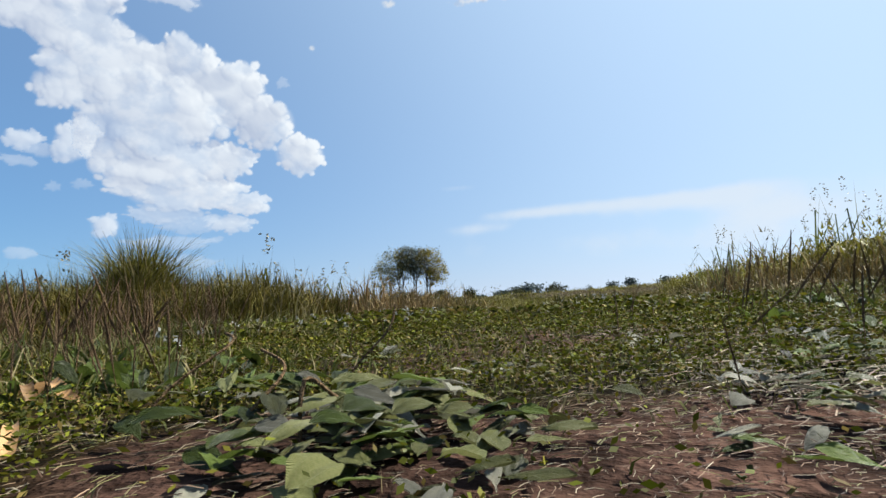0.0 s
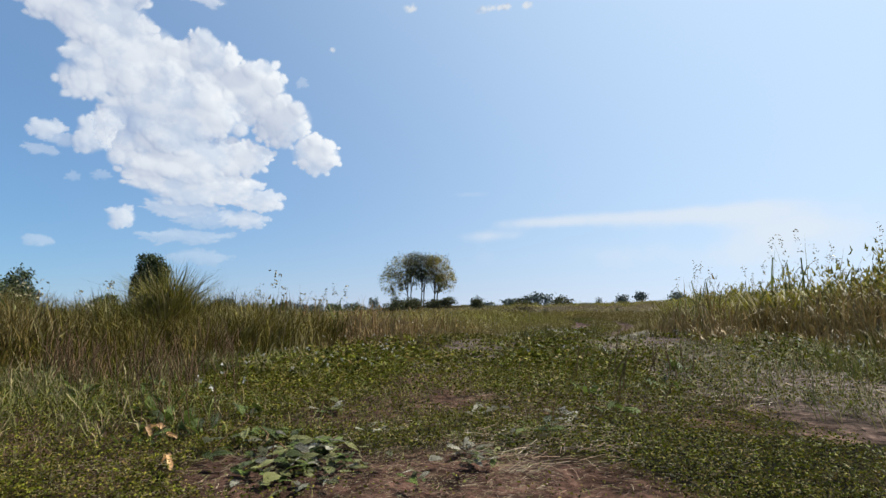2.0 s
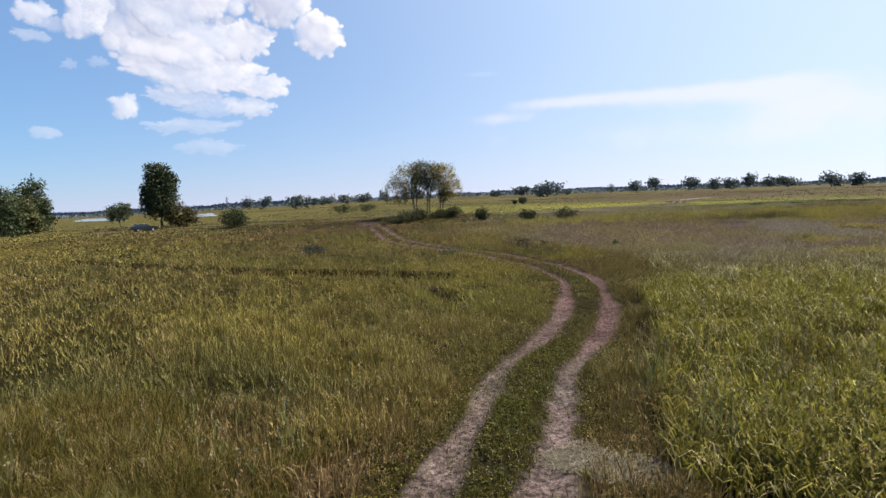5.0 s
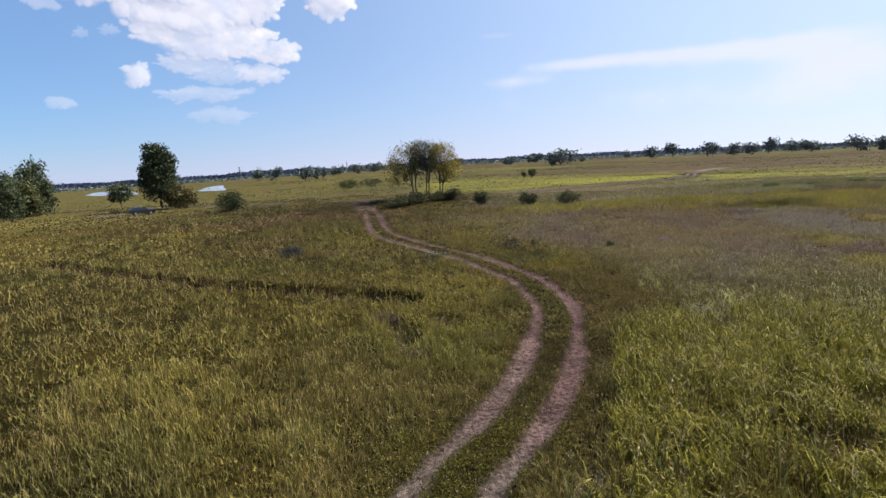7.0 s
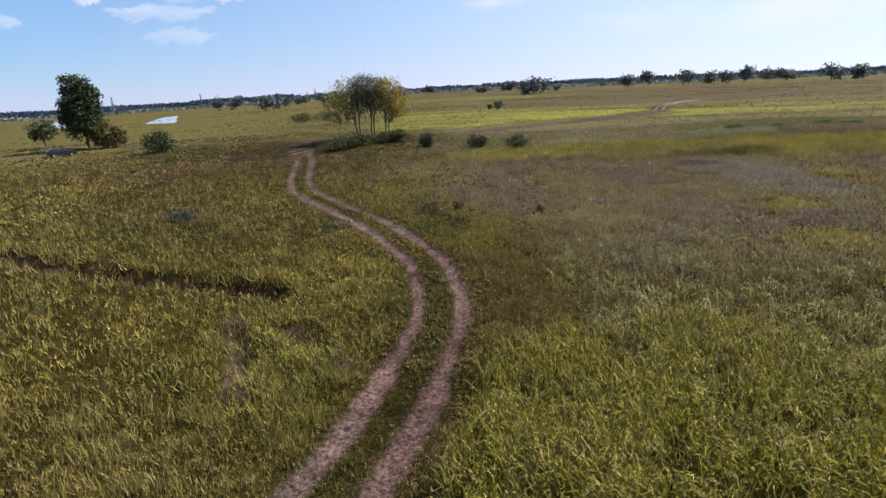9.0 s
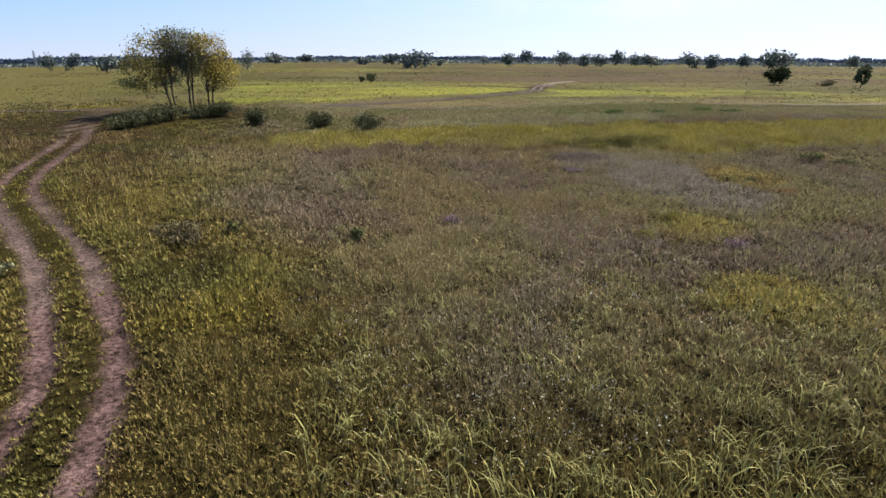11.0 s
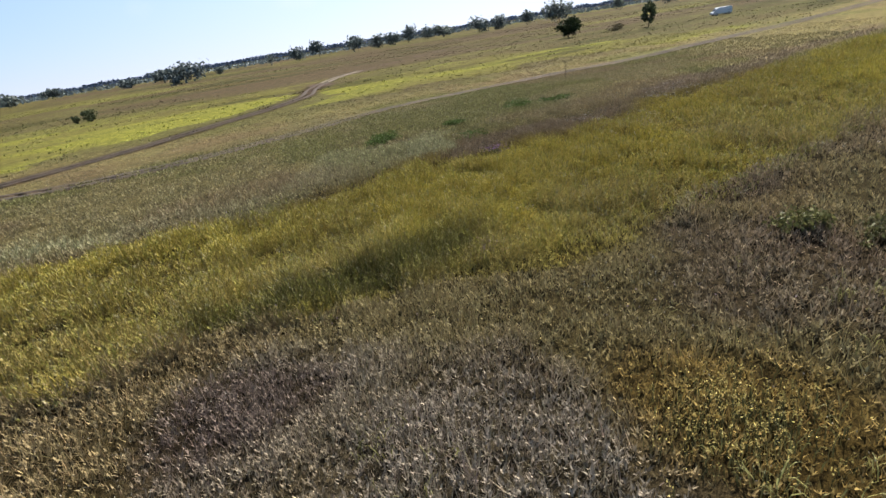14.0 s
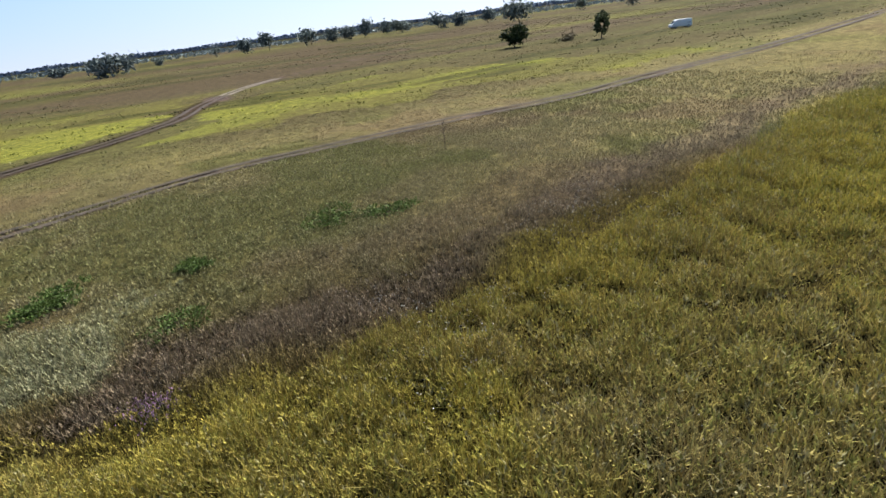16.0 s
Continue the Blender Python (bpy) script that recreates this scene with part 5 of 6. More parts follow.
strip_leaf("dry_leaf", -0.640, 0.800, -30, 0.22, 0.018, -0.3, DRY_LEAF, "long curled tan dead leaf among the plantains", 5)
strip_leaf("dry_leaf", -0.640, 0.800, -62, 0.13, 0.016, 0.5, DRY_LEAF, "curled orange-brown dead leaf among the plantains", 3)
strip_leaf("dry_leaf", -0.325, 0.372, 115, 0.14, 0.011, 0.4, DRY_LEAF, "curled tan dead leaf on the earth", 8)


def stalk(points, r, label):
    """A bent bare stalk on the ground."""
    me = bpy.data.meshes.new("bent_stalk")
    bm = tube([Vector(p) + Vector((0, 0, on_land(p[0], p[1]))) for p in smooth_line([p for p in points], 5)], [r * 0.5] * (5 * (len(points) - 1) + 1), 6)
    bm.to_mesh(me)
    bm.free()
    me.materials.append(SPIKE)
    return tagged(new("bent_stalk", me), label, "stalk")


stalk([(-0.216, 0.435, 0.002), (-0.172, 0.465, 0.045), (-0.158, 0.493, 0.07), (-0.189, 0.52, 0.085)], 0.003, "bent bare brown plantain stalk")
stalk([(-0.318, 0.506, 0.0), (-0.289, 0.535, 0.05), (-0.241, 0.574, 0.09), (-0.262, 0.61, 0.10)], 0.003, "bent bare brown plantain stalk")
stalk([(-0.165, 0.669, 0.0), (-0.125, 0.671, 0.05), (-0.086, 0.682, 0.09), (-0.077, 0.691, 0.12)], 0.003, "bent bare brown plantain stalk")
stalk([(-0.137, 0.457, 0.0), (-0.133, 0.466, 0.06), (-0.109, 0.486, 0.04), (-0.07, 0.506, 0.005)], 0.004, "pale green stalk bowed to the ground")


def turf(n, x0, x1, y0, y1, size, rise, rng, colours, cond=None, toward=1.0):
    """Clover and knotweed: countless tiny leaves close to the earth."""
    x = rng.uniform(x0, x1, n)
    y = y0 + (y1 - y0) * rng.random(n) ** toward
    keep = rng.random(n) > bare(x, y) * 0.95
    keep &= fbm(x, y, 0.35, 3, 91) > 0.33
    if cond is not None:
        keep &= cond(x, y)
    x, y = x[keep], y[keep]
    z = ground_z(x, y) + rise * rng.random(len(x)) ** 0.8 * (0.35 + 1.3 * fbm(x, y, 0.5, 3, 92))
    near = step(9, 3, np.hypot(x, y - 1))
    z = z + near * 0.03 * (fbm(x, y, 0.5, 4, 51) - 0.5)
    c = np.array(colours)[rng.integers(0, len(colours), len(x))] * rng.uniform(0.3, 1.5, (len(x), 1))
    s = size * rng.uniform(0.6, 1.5, len(x)) * (0.75 + 0.28 * np.minimum(y, 3) + 0.05 * y)
    return leaf_quads(np.stack([x, y, z], 1), s, c, rng, 0.55)


CLOVER = [(0.125, 0.14, 0.010), (0.165, 0.175, 0.014), (0.19, 0.17, 0.02), (0.20, 0.145, 0.04), (0.10, 0.105, 0.012)]
rt = np.random.default_rng(15)
stuff("knotweed", turf(330000, -2.6, 2.4, 0.22, 3.6, 0.0038, 0.032, rt, CLOVER, None, 1.5), "tiny-leaved knotweed and clover on worn earth", "clover", LEAF)
stuff("low_clover", turf(180000, -2.6, 1.7, 1.1, 4.8, 0.0048, 0.040, rt, CLOVER, lambda x, y: fbm(x, y, 0.6, 3, 99) > 0.2 + 0.5 * step(2.4, 4.8, y) + 0.3 * step(1.0, 1.5, x), 1.0), "carpet of small clover leaves on the track", "clover", LEAF)
stuff("clover", turf(95000, -3.2, 5.2, 2.2, 14, 0.0085, 0.075, rt, CLOVER, lambda x, y: line_distance(TRACK, x, y)[0] < 1.7 + 0.8 * fbm(x, y, 1.5, 2, 93), 1.3),
      "green clover between and beside the ruts", "clover", LEAF)


def short_grass(rng):
    """Short yellowing blades over the worn ground."""
    x, y = rng.uniform(-2.6, 2.8, 30000), 0.24 + 3.6 * rng.random(30000) ** 1.3
    keep = (rng.random(30000) > bare(x, y) * 0.85) & (fbm(x, y, 0.4, 3, 95) > 0.45)
    x, y = x[keep], y[keep]
    c = np.array([(0.20, 0.19, 0.06), (0.15, 0.17, 0.04), (0.32, 0.26, 0.13)])[rng.integers(0, 3, len(x))] * rng.uniform(0.7, 1.3, (len(x), 1))
    return blades(x, y, ground_z(x, y) - 0.005, rng.uniform(0.02, 0.075, len(x)) * (0.4 + 0.6 * step(0.4, 1.0, y)) * (1 + 1.6 * step(0.5, 1.5, np.abs(x - 0.3))), rng.uniform(0.0015, 0.0035, len(x)) * (1 + 0.5 * y / 2), rng.uniform(0.2, 1.4, len(x)), c, rng)


stuff("short_grass", short_grass(rt), "short yellowing grass on the worn ground", "grass", GRASS)


def tall_verge(rng):
    """Knee-high fine grass on the rough side of the track."""
    n = 4600
    cx, cy = rng.uniform(-7.5, -1.15, n), rng.uniform(2.0, 9.0, n)
    keep = (fbm(cx, cy, 1.2, 2, 96) > 0.38) & (cx < -1.15 - 0.12 * np.maximum(0, 4 - cy) + 0.16 * np.maximum(0, cy - 4))
    cx, cy = cx[keep], cy[keep]
    per = 10
    x, y = np.repeat(cx, per) + rng.normal(0, 0.07, len(cx) * per), np.repeat(cy, per) + rng.normal(0, 0.07, len(cx) * per)
    c = np.array([(0.185, 0.180, 0.040), (0.140, 0.160, 0.030), (0.21, 0.175, 0.065), (0.165, 0.160, 0.040)])[np.repeat(rng.integers(0, 4, len(cx)), per)] * np.array([0.88, 0.74, 0.50]) * np.repeat(rng.uniform(0.4, 1.25, (len(cx), 1)), per, 0) * rng.uniform(0.6, 1.35, (len(x), 1))
    h = np.repeat(0.22 + 0.36 * fbm(cx, cy, 1.5, 2, 98), per) * rng.uniform(0.6, 1.25, len(x)) * (0.55 + 0.45 * step(2, 4.5, y)) * (1 + 0.5 * step(-1.4, -2.6, x))
    return blades(x, y, ground_z(x, y) - 0.01, h, rng.uniform(0.003, 0.008, len(x)), rng.uniform(0.1, 1.2, len(x)), c, rng)


stuff("verge_grass", tall_verge(rt), "knee-high fine olive and straw-coloured grass", "grass", GRASS)


def clover_heads(rng):
    x, y = rng.uniform(-3, 5, 1500), rng.uniform(1.2, 13, 1500)
    keep = (line_distance(TRACK, x, y)[0] < 2.2) & (bare(x, y) < 0.3) & (fbm(x, y, 1.0, 2, 94) > 0.45)
    x, y = np.repeat(x[keep], 5), np.repeat(y[keep], 5)
    z = ground_z(x, y) + np.repeat(rng.uniform(0.05, 0.10, len(x) // 5), 5)
    p = np.stack([x, y, z], 1) + rng.normal(0, 0.005, (len(x), 3))
    return leaf_quads(p, 0.008, np.full((len(x), 3), 0.62) * np.array([1, 0.98, 0.9]), rng)


stuff("clover_blossoms", clover_heads(rt), "small white clover blossoms along the track", "blossom", LEAF)


def straw(n, cx, cy, rx, ry, colours, rng, length=0.12, wide=0.0028, lift=0.02):
    """Cut dry stems lying crisscross on the ground."""
    a = rng.uniform(0, 2 * np.pi, n)
    r = np.sqrt(rng.random(n))
    x, y = cx + rx * r * np.cos(a), cy + ry * r * np.sin(a)
    t, ln = rng.normal(0.5, 1.0, n), length * rng.uniform(0.35, 1.5, n)
    near = step(9, 3, np.hypot(x, y - 1))
    z = ground_z(x, y) + near * 0.03 * (fbm(x, y, 0.5, 4, 51) - 0.5) + lift * rng.random(n) + 0.003
    dx, dy = np.cos(t) * ln / 2, np.sin(t) * ln / 2
    wx, wy = -np.sin(t) * wide / 2, np.cos(t) * wide / 2
    bow = rng.normal(0, 0.10, n) * ln
    mz = z + rng.uniform(0, 0.08, n) * ln
    mx, my = x - np.sin(t) * bow, y + np.cos(t) * bow
    v = np.empty((n, 6, 3))
    tilt = rng.uniform(-0.02, 0.06, n) * ln
    for k, (px, py, pz) in enumerate(((x - dx, y - dy, z), (mx, my, mz), (x + dx, y + dy, z + tilt))):
        v[:, 2 * k] = np.stack([px - wx, py - wy, pz], 1)
        v[:, 2 * k + 1] = np.stack([px + wx, py + wy, pz + wide * 0.4], 1)
    f = (np.arange(n)[:, None] * 6 + np.array([[0, 1, 3, 2, 2, 3, 5, 4]])).ravel()
    c = np.array(colours)[rng.integers(0, len(colours), n)] * rng.uniform(0.65, 1.25, (n, 1))
    return v.reshape(-1, 3), f, np.full(2 * n, 4), np.repeat(c, 6, 0)


def joined(*sets):
    """Several sets of corners and faces as one."""
    off, vs, fs, ss, cs = 0, [], [], [], []
    for v, f, s, c in sets:
        vs.append(v), fs.append(np.asarray(f) + off), ss.append(s), cs.append(c)
        off += len(v)
    return np.concatenate(vs), np.concatenate(fs), np.concatenate(ss), np.concatenate(cs)


STRAW = [(0.34, 0.23, 0.15), (0.22, 0.14, 0.095), (0.23, 0.22, 0.09), (0.44, 0.37, 0.26), (0.11, 0.07, 0.05)]
stuff("cut_straw", joined(straw(2000, 0.50, 0.80, 0.55, 0.6, STRAW, rt, 0.022, 0.0007), straw(3000, 0.20, 0.45, 0.32, 0.24, STRAW, rt, 0.010, 0.0005, 0.005), straw(330, 0.50, 0.66, 0.24, 0.22, STRAW, rt, 0.08, 0.0013), straw(450, 0.95, 1.5, 0.6, 0.5, STRAW, rt, 0.07, 0.0014),
                          straw(700, -0.35, 0.42, 0.28, 0.22, STRAW, rt, 0.025, 0.0008, 0.008), straw(900, 0.1, 1.6, 0.9, 0.9, STRAW, rt, 0.04, 0.0015, 0.008)), "cut straw and dry stems on the bare earth", "straw", GRASS)
PALE_STRAW = [(0.22, 0.19, 0.13), (0.17, 0.13, 0.095), (0.28, 0.24, 0.18), (0.14, 0.13, 0.06)]
stuff("straw_mat", joined(straw(1600, 2.75, 6.8, 0.5, 0.5, PALE_STRAW, rt, 0.22, 0.004, 0.06), straw(800, 1.75, 1.8, 0.6, 0.9, PALE_STRAW, rt, 0.055, 0.0018, 0.01), straw(1100, 2.1, 3.4, 0.55, 1.1, PALE_STRAW, rt, 0.07, 0.0024, 0.015),
                          straw(900, 3.4, 6.4, 0.6, 0.45, PALE_STRAW, rt, 0.25, 0.005, 0.05)), "mat of flattened pale dry grass beside the rut", "straw", GRASS)


def tussock(x, y, r, h, n, colour, seed, label, wide=0.008, lean=0.75):
    """A tussock: hundreds of thin blades from one root."""
    rng = np.random.default_rng(seed)
    px, py = rng.normal(0, r * 0.42, n), rng.normal(0, r * 0.42, n)
    fall = np.exp(-(px ** 2 + py ** 2) / (r * r))
    c = np.array(colour) * np.array([0.92, 0.80, 0.5]) * rng.uniform(0.55, 1.35, (n, 1))
    straw_like = rng.random(n) < 0.2
    c[straw_like] = np.array((0.30, 0.25, 0.12)) * rng.uniform(0.7, 1.2, (int(straw_like.sum()), 1))
    v, f, s, t = blades(px, py, np.zeros(n), 1.25 * h * (0.45 + 0.55 * fall) * rng.uniform(0.6, 1.15, n), wide * rng.uniform(0.6, 1.4, n), rng.uniform(0.1, lean, n), c, rng)
    ob = new("grass_tussock")
    ob.location = (x, y, on_land(x, y) - 0.01)
    tagged(part("grass", mesh_of("grass", v, f, s, t, GRASS), None, ob), kind="stuff")
    return tagged(ob, label, "grass tussock", "tussocks left of the track")


DARKGREEN, RUST = (0.13, 0.145, 0.04), (0.175, 0.145, 0.07)
for k, (x, y, r, h, n, col, words) in enumerate((
        (-2.45, 4.15, 0.27, 0.72, 1700, (0.19, 0.20, 0.06), "tall green tussock of fine grass"), (-3.30, 4.70, 0.75, 0.52, 2200, (0.14, 0.145, 0.045), "wide olive tussock of fine grass"),
        (-4.29, 4.23, 0.6, 0.55, 1500, RUST, "rust-brown tussock of dry grass"), (-5.24, 5.07, 0.8, 0.62, 1700, DARKGREEN, "dark green tussock of fine grass"),
        (-1.51, 3.82, 0.5, 0.42, 1300, (0.21, 0.20, 0.075), "pale olive-green tussock of grass"), (-2.79, 2.82, 0.7, 0.42, 1500, RUST, "rust-brown tussock of dry grass"),
        (-4.00, 6.36, 0.9, 0.55, 1600, (0.16, 0.15, 0.05), "olive tussock of fine grass"), (-6.26, 6.81, 1.0, 0.6, 1600, (0.16, 0.15, 0.05), "olive tussock of fine grass"),
        (-2.33, 5.88, 0.6, 0.4, 1100, (0.15, 0.16, 0.05), "olive tussock of fine grass"), (-6.91, 4.56, 0.9, 0.6, 1500, RUST, "rust-brown tussock of dry grass"),
        (3.82, 5.45, 0.5, 0.35, 900, (0.24, 0.19, 0.09), "straw-coloured tussock of dry grass"), (4.55, 3.66, 0.7, 0.35, 1000, (0.22, 0.19, 0.08), "straw-coloured tussock of dry grass"),
        (3.27, 2.64, 0.6, 0.25, 800, (0.16, 0.16, 0.05), "low olive tussock of grass"))):
    tussock(x, y, r, h, n, col, 700 + k, words)


def seed_stems(rng, spots, tall):
    """Tall thin stems with hanging seed plumes over the reeds."""
    sets = []
    for (x, y), h in zip(spots, tall):
        n = 22
        lean = rng.normal(0, 0.10, 2)
        zz = on_land(x, y)
        stem = blades(np.array([x]), np.array([y]), np.array([zz]), np.array([h]), np.array([0.009]), np.array([0.12]), np.array([(0.24, 0.22, 0.10)]), rng)
        sets.append(stem)
        u = rng.uniform(0.78, 1.02, n)
        p = np.stack([x + lean[0] * (u - 0.6) * h + rng.normal(0, 0.02, n), y + lean[1] * (u - 0.6) * h + rng.normal(0, 0.02, n), zz + u * h], 1)
        sets.append(leaf_quads(p, 0.017, np.tile((0.30, 0.26, 0.15), (n, 1)), rng))
        m = 5
        sets.append(arching(np.array([x]), np.array([y]), m, np.array([h * 0.75]), 0.018, np.array([(0.17, 0.19, 0.06)]), rng, 0.5, 0.02))
    return joined(*sets)


rs = np.random.default_rng(19)
spots = [(rs.uniform(4.4, 9.5), rs.uniform(6.0, 11.5)) for _ in range(80)]
stuff("plumed_reeds", seed_stems(rs, spots, rs.uniform(0.9, 1.45, 80)), "tall plumed reed stems above the reed grass", "reed", REED)
spots = [(rs.uniform(-7, -1.2), rs.uniform(3.5, 9)) for _ in range(60)]
stuff("grass_stems", seed_stems(rs, spots, rs.uniform(0.45, 0.8, 60)), "tall thin seeding grass stems", "grass", GRASS)

# ---------- single plants of the middle meadow ----------
def flower_patch(x, y, r, h, n, colour, seed, label, category, wide=0.02):
    """A patch of one herb: upright leafy shoots with coloured tops."""
    rng = np.random.default_rng(seed)
    px, py = rng.normal(0, r * 0.5, n), rng.normal(0, r * 0.5, n)
    green = np.tile((0.12, 0.12, 0.05), (n, 1)) * rng.uniform(0.7, 1.3, (n, 1))
    root = new("flower_patch")
    root.location = (x, y, on_land(x, y) - 0.01)
    tagged(root, label, category)
    hh = h * rng.uniform(0.6, 1.1, n)
    v, f, s, t = blades(px, py, np.zeros(n), hh * 0.85, wide * rng.uniform(0.7, 1.3, n), rng.uniform(0.05, 0.4, n), green, rng)
    tagged(part("foliage", mesh_of("foliage", v, f, s, t, GRASS), None, root), kind="stuff")
    m = n * 3
    q = rng.integers(0, n, m)
    p = np.stack([px[q] + rng.normal(0, 0.02, m), py[q] + rng.normal(0, 0.02, m), hh[q] * rng.uniform(0.65, 1.05, m)], 1)
    v, f, s, t = leaf_quads(p, wide * 1.1 * rng.uniform(0.6, 1.3, m), np.array(colour) * rng.uniform(0.7, 1.25, (m, 1)), rng)
    tagged(part("bloom", mesh_of("bloom", v, f, s, t, GRASS), None, root), kind="stuff")
    return root


PURPLE = (0.36, 0.20, 0.36)
for k, (x, y, r, h, n) in enumerate(((34.3, 55.2, 0.55, 0.4, 160), (41.0, 64.6, 0.6, 0.4, 170), (24.3, 48.6, 0.5, 0.38, 150), (15.4, 40.0, 0.5, 0.38, 150), (25.4, 35.3, 0.5, 0.4, 150))):
    flower_patch(x, y, r, h, n, PURPLE, 800 + k, "patch of purple flowering herbs in the meadow", "flowers")
flower_patch(33.5, 42.6, 0.5, 0.4, 150, (0.42, 0.14, 0.06), 810, "patch of rust-red withered herbs", "herb")
flower_patch(33.6, 46.5, 1.5, 0.45, 700, (0.62, 0.50, 0.16), 811, "wide patch of pale yellow flowering herbs", "flowers")
for k, (x, y, r, h, n) in enumerate(((25.1, 39.2, 0.45, 0.5, 260), (22.7, 37.1, 0.5, 0.45, 260))):
    tagged(tussock(x, y, r, h, n, (0.30, 0.30, 0.09), 820 + k, "bright yellow-green tussock of broad grass", 0.013, 1.0), group="tussocks in the middle meadow")
bush(-0.3, 36.0, 0.7, 0.45, (0.20, 0.20, 0.11), 600, 0.08, 829, "pale broad-leaved weed clump beside the rut")
bush(41.6, 49.7, 0.8, 0.75, (0.17, 0.17, 0.06), 700, 0.07, 830, "low yellow-green shrub in the meadow")
bush(42.4, 48.3, 0.9, 0.5, (0.13, 0.13, 0.05), 600, 0.07, 831, "low olive shrub in the meadow")
for k, (x, y, r, h) in enumerate(((37.8, 73.0, 1.1, 0.3), (39.2, 74.0, 1.2, 0.3), (49.1, 73.1, 1.3, 0.3), (50.8, 72.2, 1.2, 0.3), (42.2, 68.2, 1.0, 0.3), (43.0, 72.4, 0.8, 0.25))):
    tagged(bush(x, y, r, h, (0.10, 0.15, 0.035), 900, 0.06, 840 + k, "low spreading patch of fresh green weeds"), group="green weed patches on the short turf")

# ---------- ruts of the far field roads ----------
def wheel_rut(road, side, wide, name, mat, lo, hi, label):
    """One worn wheel rut along a field road, laid just over the turf."""
    pts = np.array(road)
    d = np.gradient(pts, axis=0)
    d /= np.linalg.norm(d, axis=1)[:, None]
    nx, ny = d[:, 1], -d[:, 0]
    dense = np.linspace(0, len(pts) - 1, len(pts) * 5)
    k = np.arange(len(pts))
    px, py = np.interp(dense, k, pts[:, 0]), np.interp(dense, k, pts[:, 1])
    ax, ay = np.interp(dense, k, nx), np.interp(dense, k, ny)
    w = wide * (0.55 + 0.9 * fbm(dense, dense * 0, 3.0, 3, 97 + int(side > 0)))
    keep = (dense >= lo * len(pts)) & (dense <= hi * len(pts))
    px, py, ax, ay, w = px[keep], py[keep], ax[keep], ay[keep], w[keep]
    rows = []
    for s in (-1, -0.4, 0.4, 1):
        x, y = px + ax * (side + s * w / 2), py + ay * (side + s * w / 2)
        rows.append(np.stack([x, y, height(x, y) + (0.075 if abs(s) < 1 else 0.03)], 1))
    v = np.stack(rows, 1).reshape(-1, 3)
    i = (np.arange(len(px) - 1)[:, None] * 4 + np.arange(3)[None, :]).ravel()
    me = mesh_of(name, v, np.stack([i, i + 4, i + 5, i + 1], 1).ravel(), np.full(len(i), 4), None, mat, True)
    tagged(new(name, me), label, "road", kind="structure")


RUT_DARK, RUT_PALE = plain("rut_earth", (0.034, 0.026, 0.019), 0.95, 0.5, 1.6, 0.5), plain("rut_dust", (0.10, 0.082, 0.068), 0.95, 0.4, 1.6, 0.5)
for side in (-0.8, 0.8):
    wheel_rut(ROAD_TWO, side, 0.62, "road", RUT_DARK, 0.0, 0.74, "dark worn wheel rut of a field road")
    wheel_rut(ROAD_TWO, side, 0.85, "road", RUT_PALE, 0.74, 0.85, "pale dusty wheel rut of a field road")
    wheel_rut(ROAD_THREE, side, 0.62, "road", RUT_DARK, 0.02, 0.98, "dark worn wheel rut across the meadow")

# ---------- far things: vehicles, water, pylons ----------
GLASS = plain("car_glass", (0.02, 0.025, 0.03), 0.08, 0.1, 3.0, 0.0)
TYRE, RIM = plain("tyre", (0.02, 0.02, 0.02), 0.85, 0.3, 30.0, 0.3), plain("rim", (0.35, 0.35, 0.36), 0.35, 0.1, 10.0, 0.05, 0.8)


def profile_body(outline, wide, top_in, mat, parent, name="body"):
    """A body pressed from a side outline, narrower above."""
    bm = bmesh.new()
    zs = [p[1] for p in outline]
    lo, hi = min(zs), max(zs)
    sides = []
    for s in (-1, 1):
        sides.append([bm.verts.new((x, s * (wide / 2 - top_in * max(0, (z - lo) / (hi - lo) - 0.45) / 0.55), z)) for x, z in outline])
    n = len(outline)
    bm.faces.new(sides[0][::-1])
    bm.faces.new(sides[1])
    for k in range(n):
        bm.faces.new((sides[0][k], sides[0][(k + 1) % n], sides[1][(k + 1) % n], sides[1][k]))
    bmesh.ops.recalc_face_normals(bm, faces=bm.faces[:])
    bmesh.ops.bevel(bm, geom=bm.edges[:], offset=0.035, segments=2, affect="EDGES")
    return part(name, bm, mat, parent)


def wheel(parent, x, y, r):
    bm = bmesh.new()
    bmesh.ops.create_cone(bm, cap_ends=True, segments=20, radius1=r, radius2=r, depth=0.2, matrix=Matrix.Translation((x, y, r)) @ Matrix.Rotation(math.pi / 2, 4, "X"))
    tyre = part("wheel", bm, TYRE, parent)
    bm = bmesh.new()
    bmesh.ops.create_cone(bm, cap_ends=True, segments=16, radius1=r * 0.62, radius2=r * 0.55, depth=0.03, matrix=Matrix.Translation((x, y + math.copysign(0.105, y), r)) @ Matrix.Rotation(math.pi / 2, 4, "X"))
    part("rim", bm, RIM, tyre)


def pane(parent, pts, y, inset, mat):
    """A window on a side: a thin slab that follows the body's slope."""
    bm = bmesh.new()
    outer = [bm.verts.new((x, y - math.copysign(inset * (z - 0.8) / 0.7, y), z)) for x, z in pts]
    inner = [bm.verts.new((x, y - math.copysign(inset * (z - 0.8) / 0.7 + 0.03, y), z)) for x, z in pts]
    bm.faces.new(outer)
    bm.faces.new(inner[::-1])
    for k in range(len(pts)):
        bm.faces.new((outer[k], inner[k], inner[(k + 1) % len(pts)], outer[(k + 1) % len(pts)]))
    bmesh.ops.recalc_face_normals(bm, faces=bm.faces[:])
    part("window", bm, mat, parent)


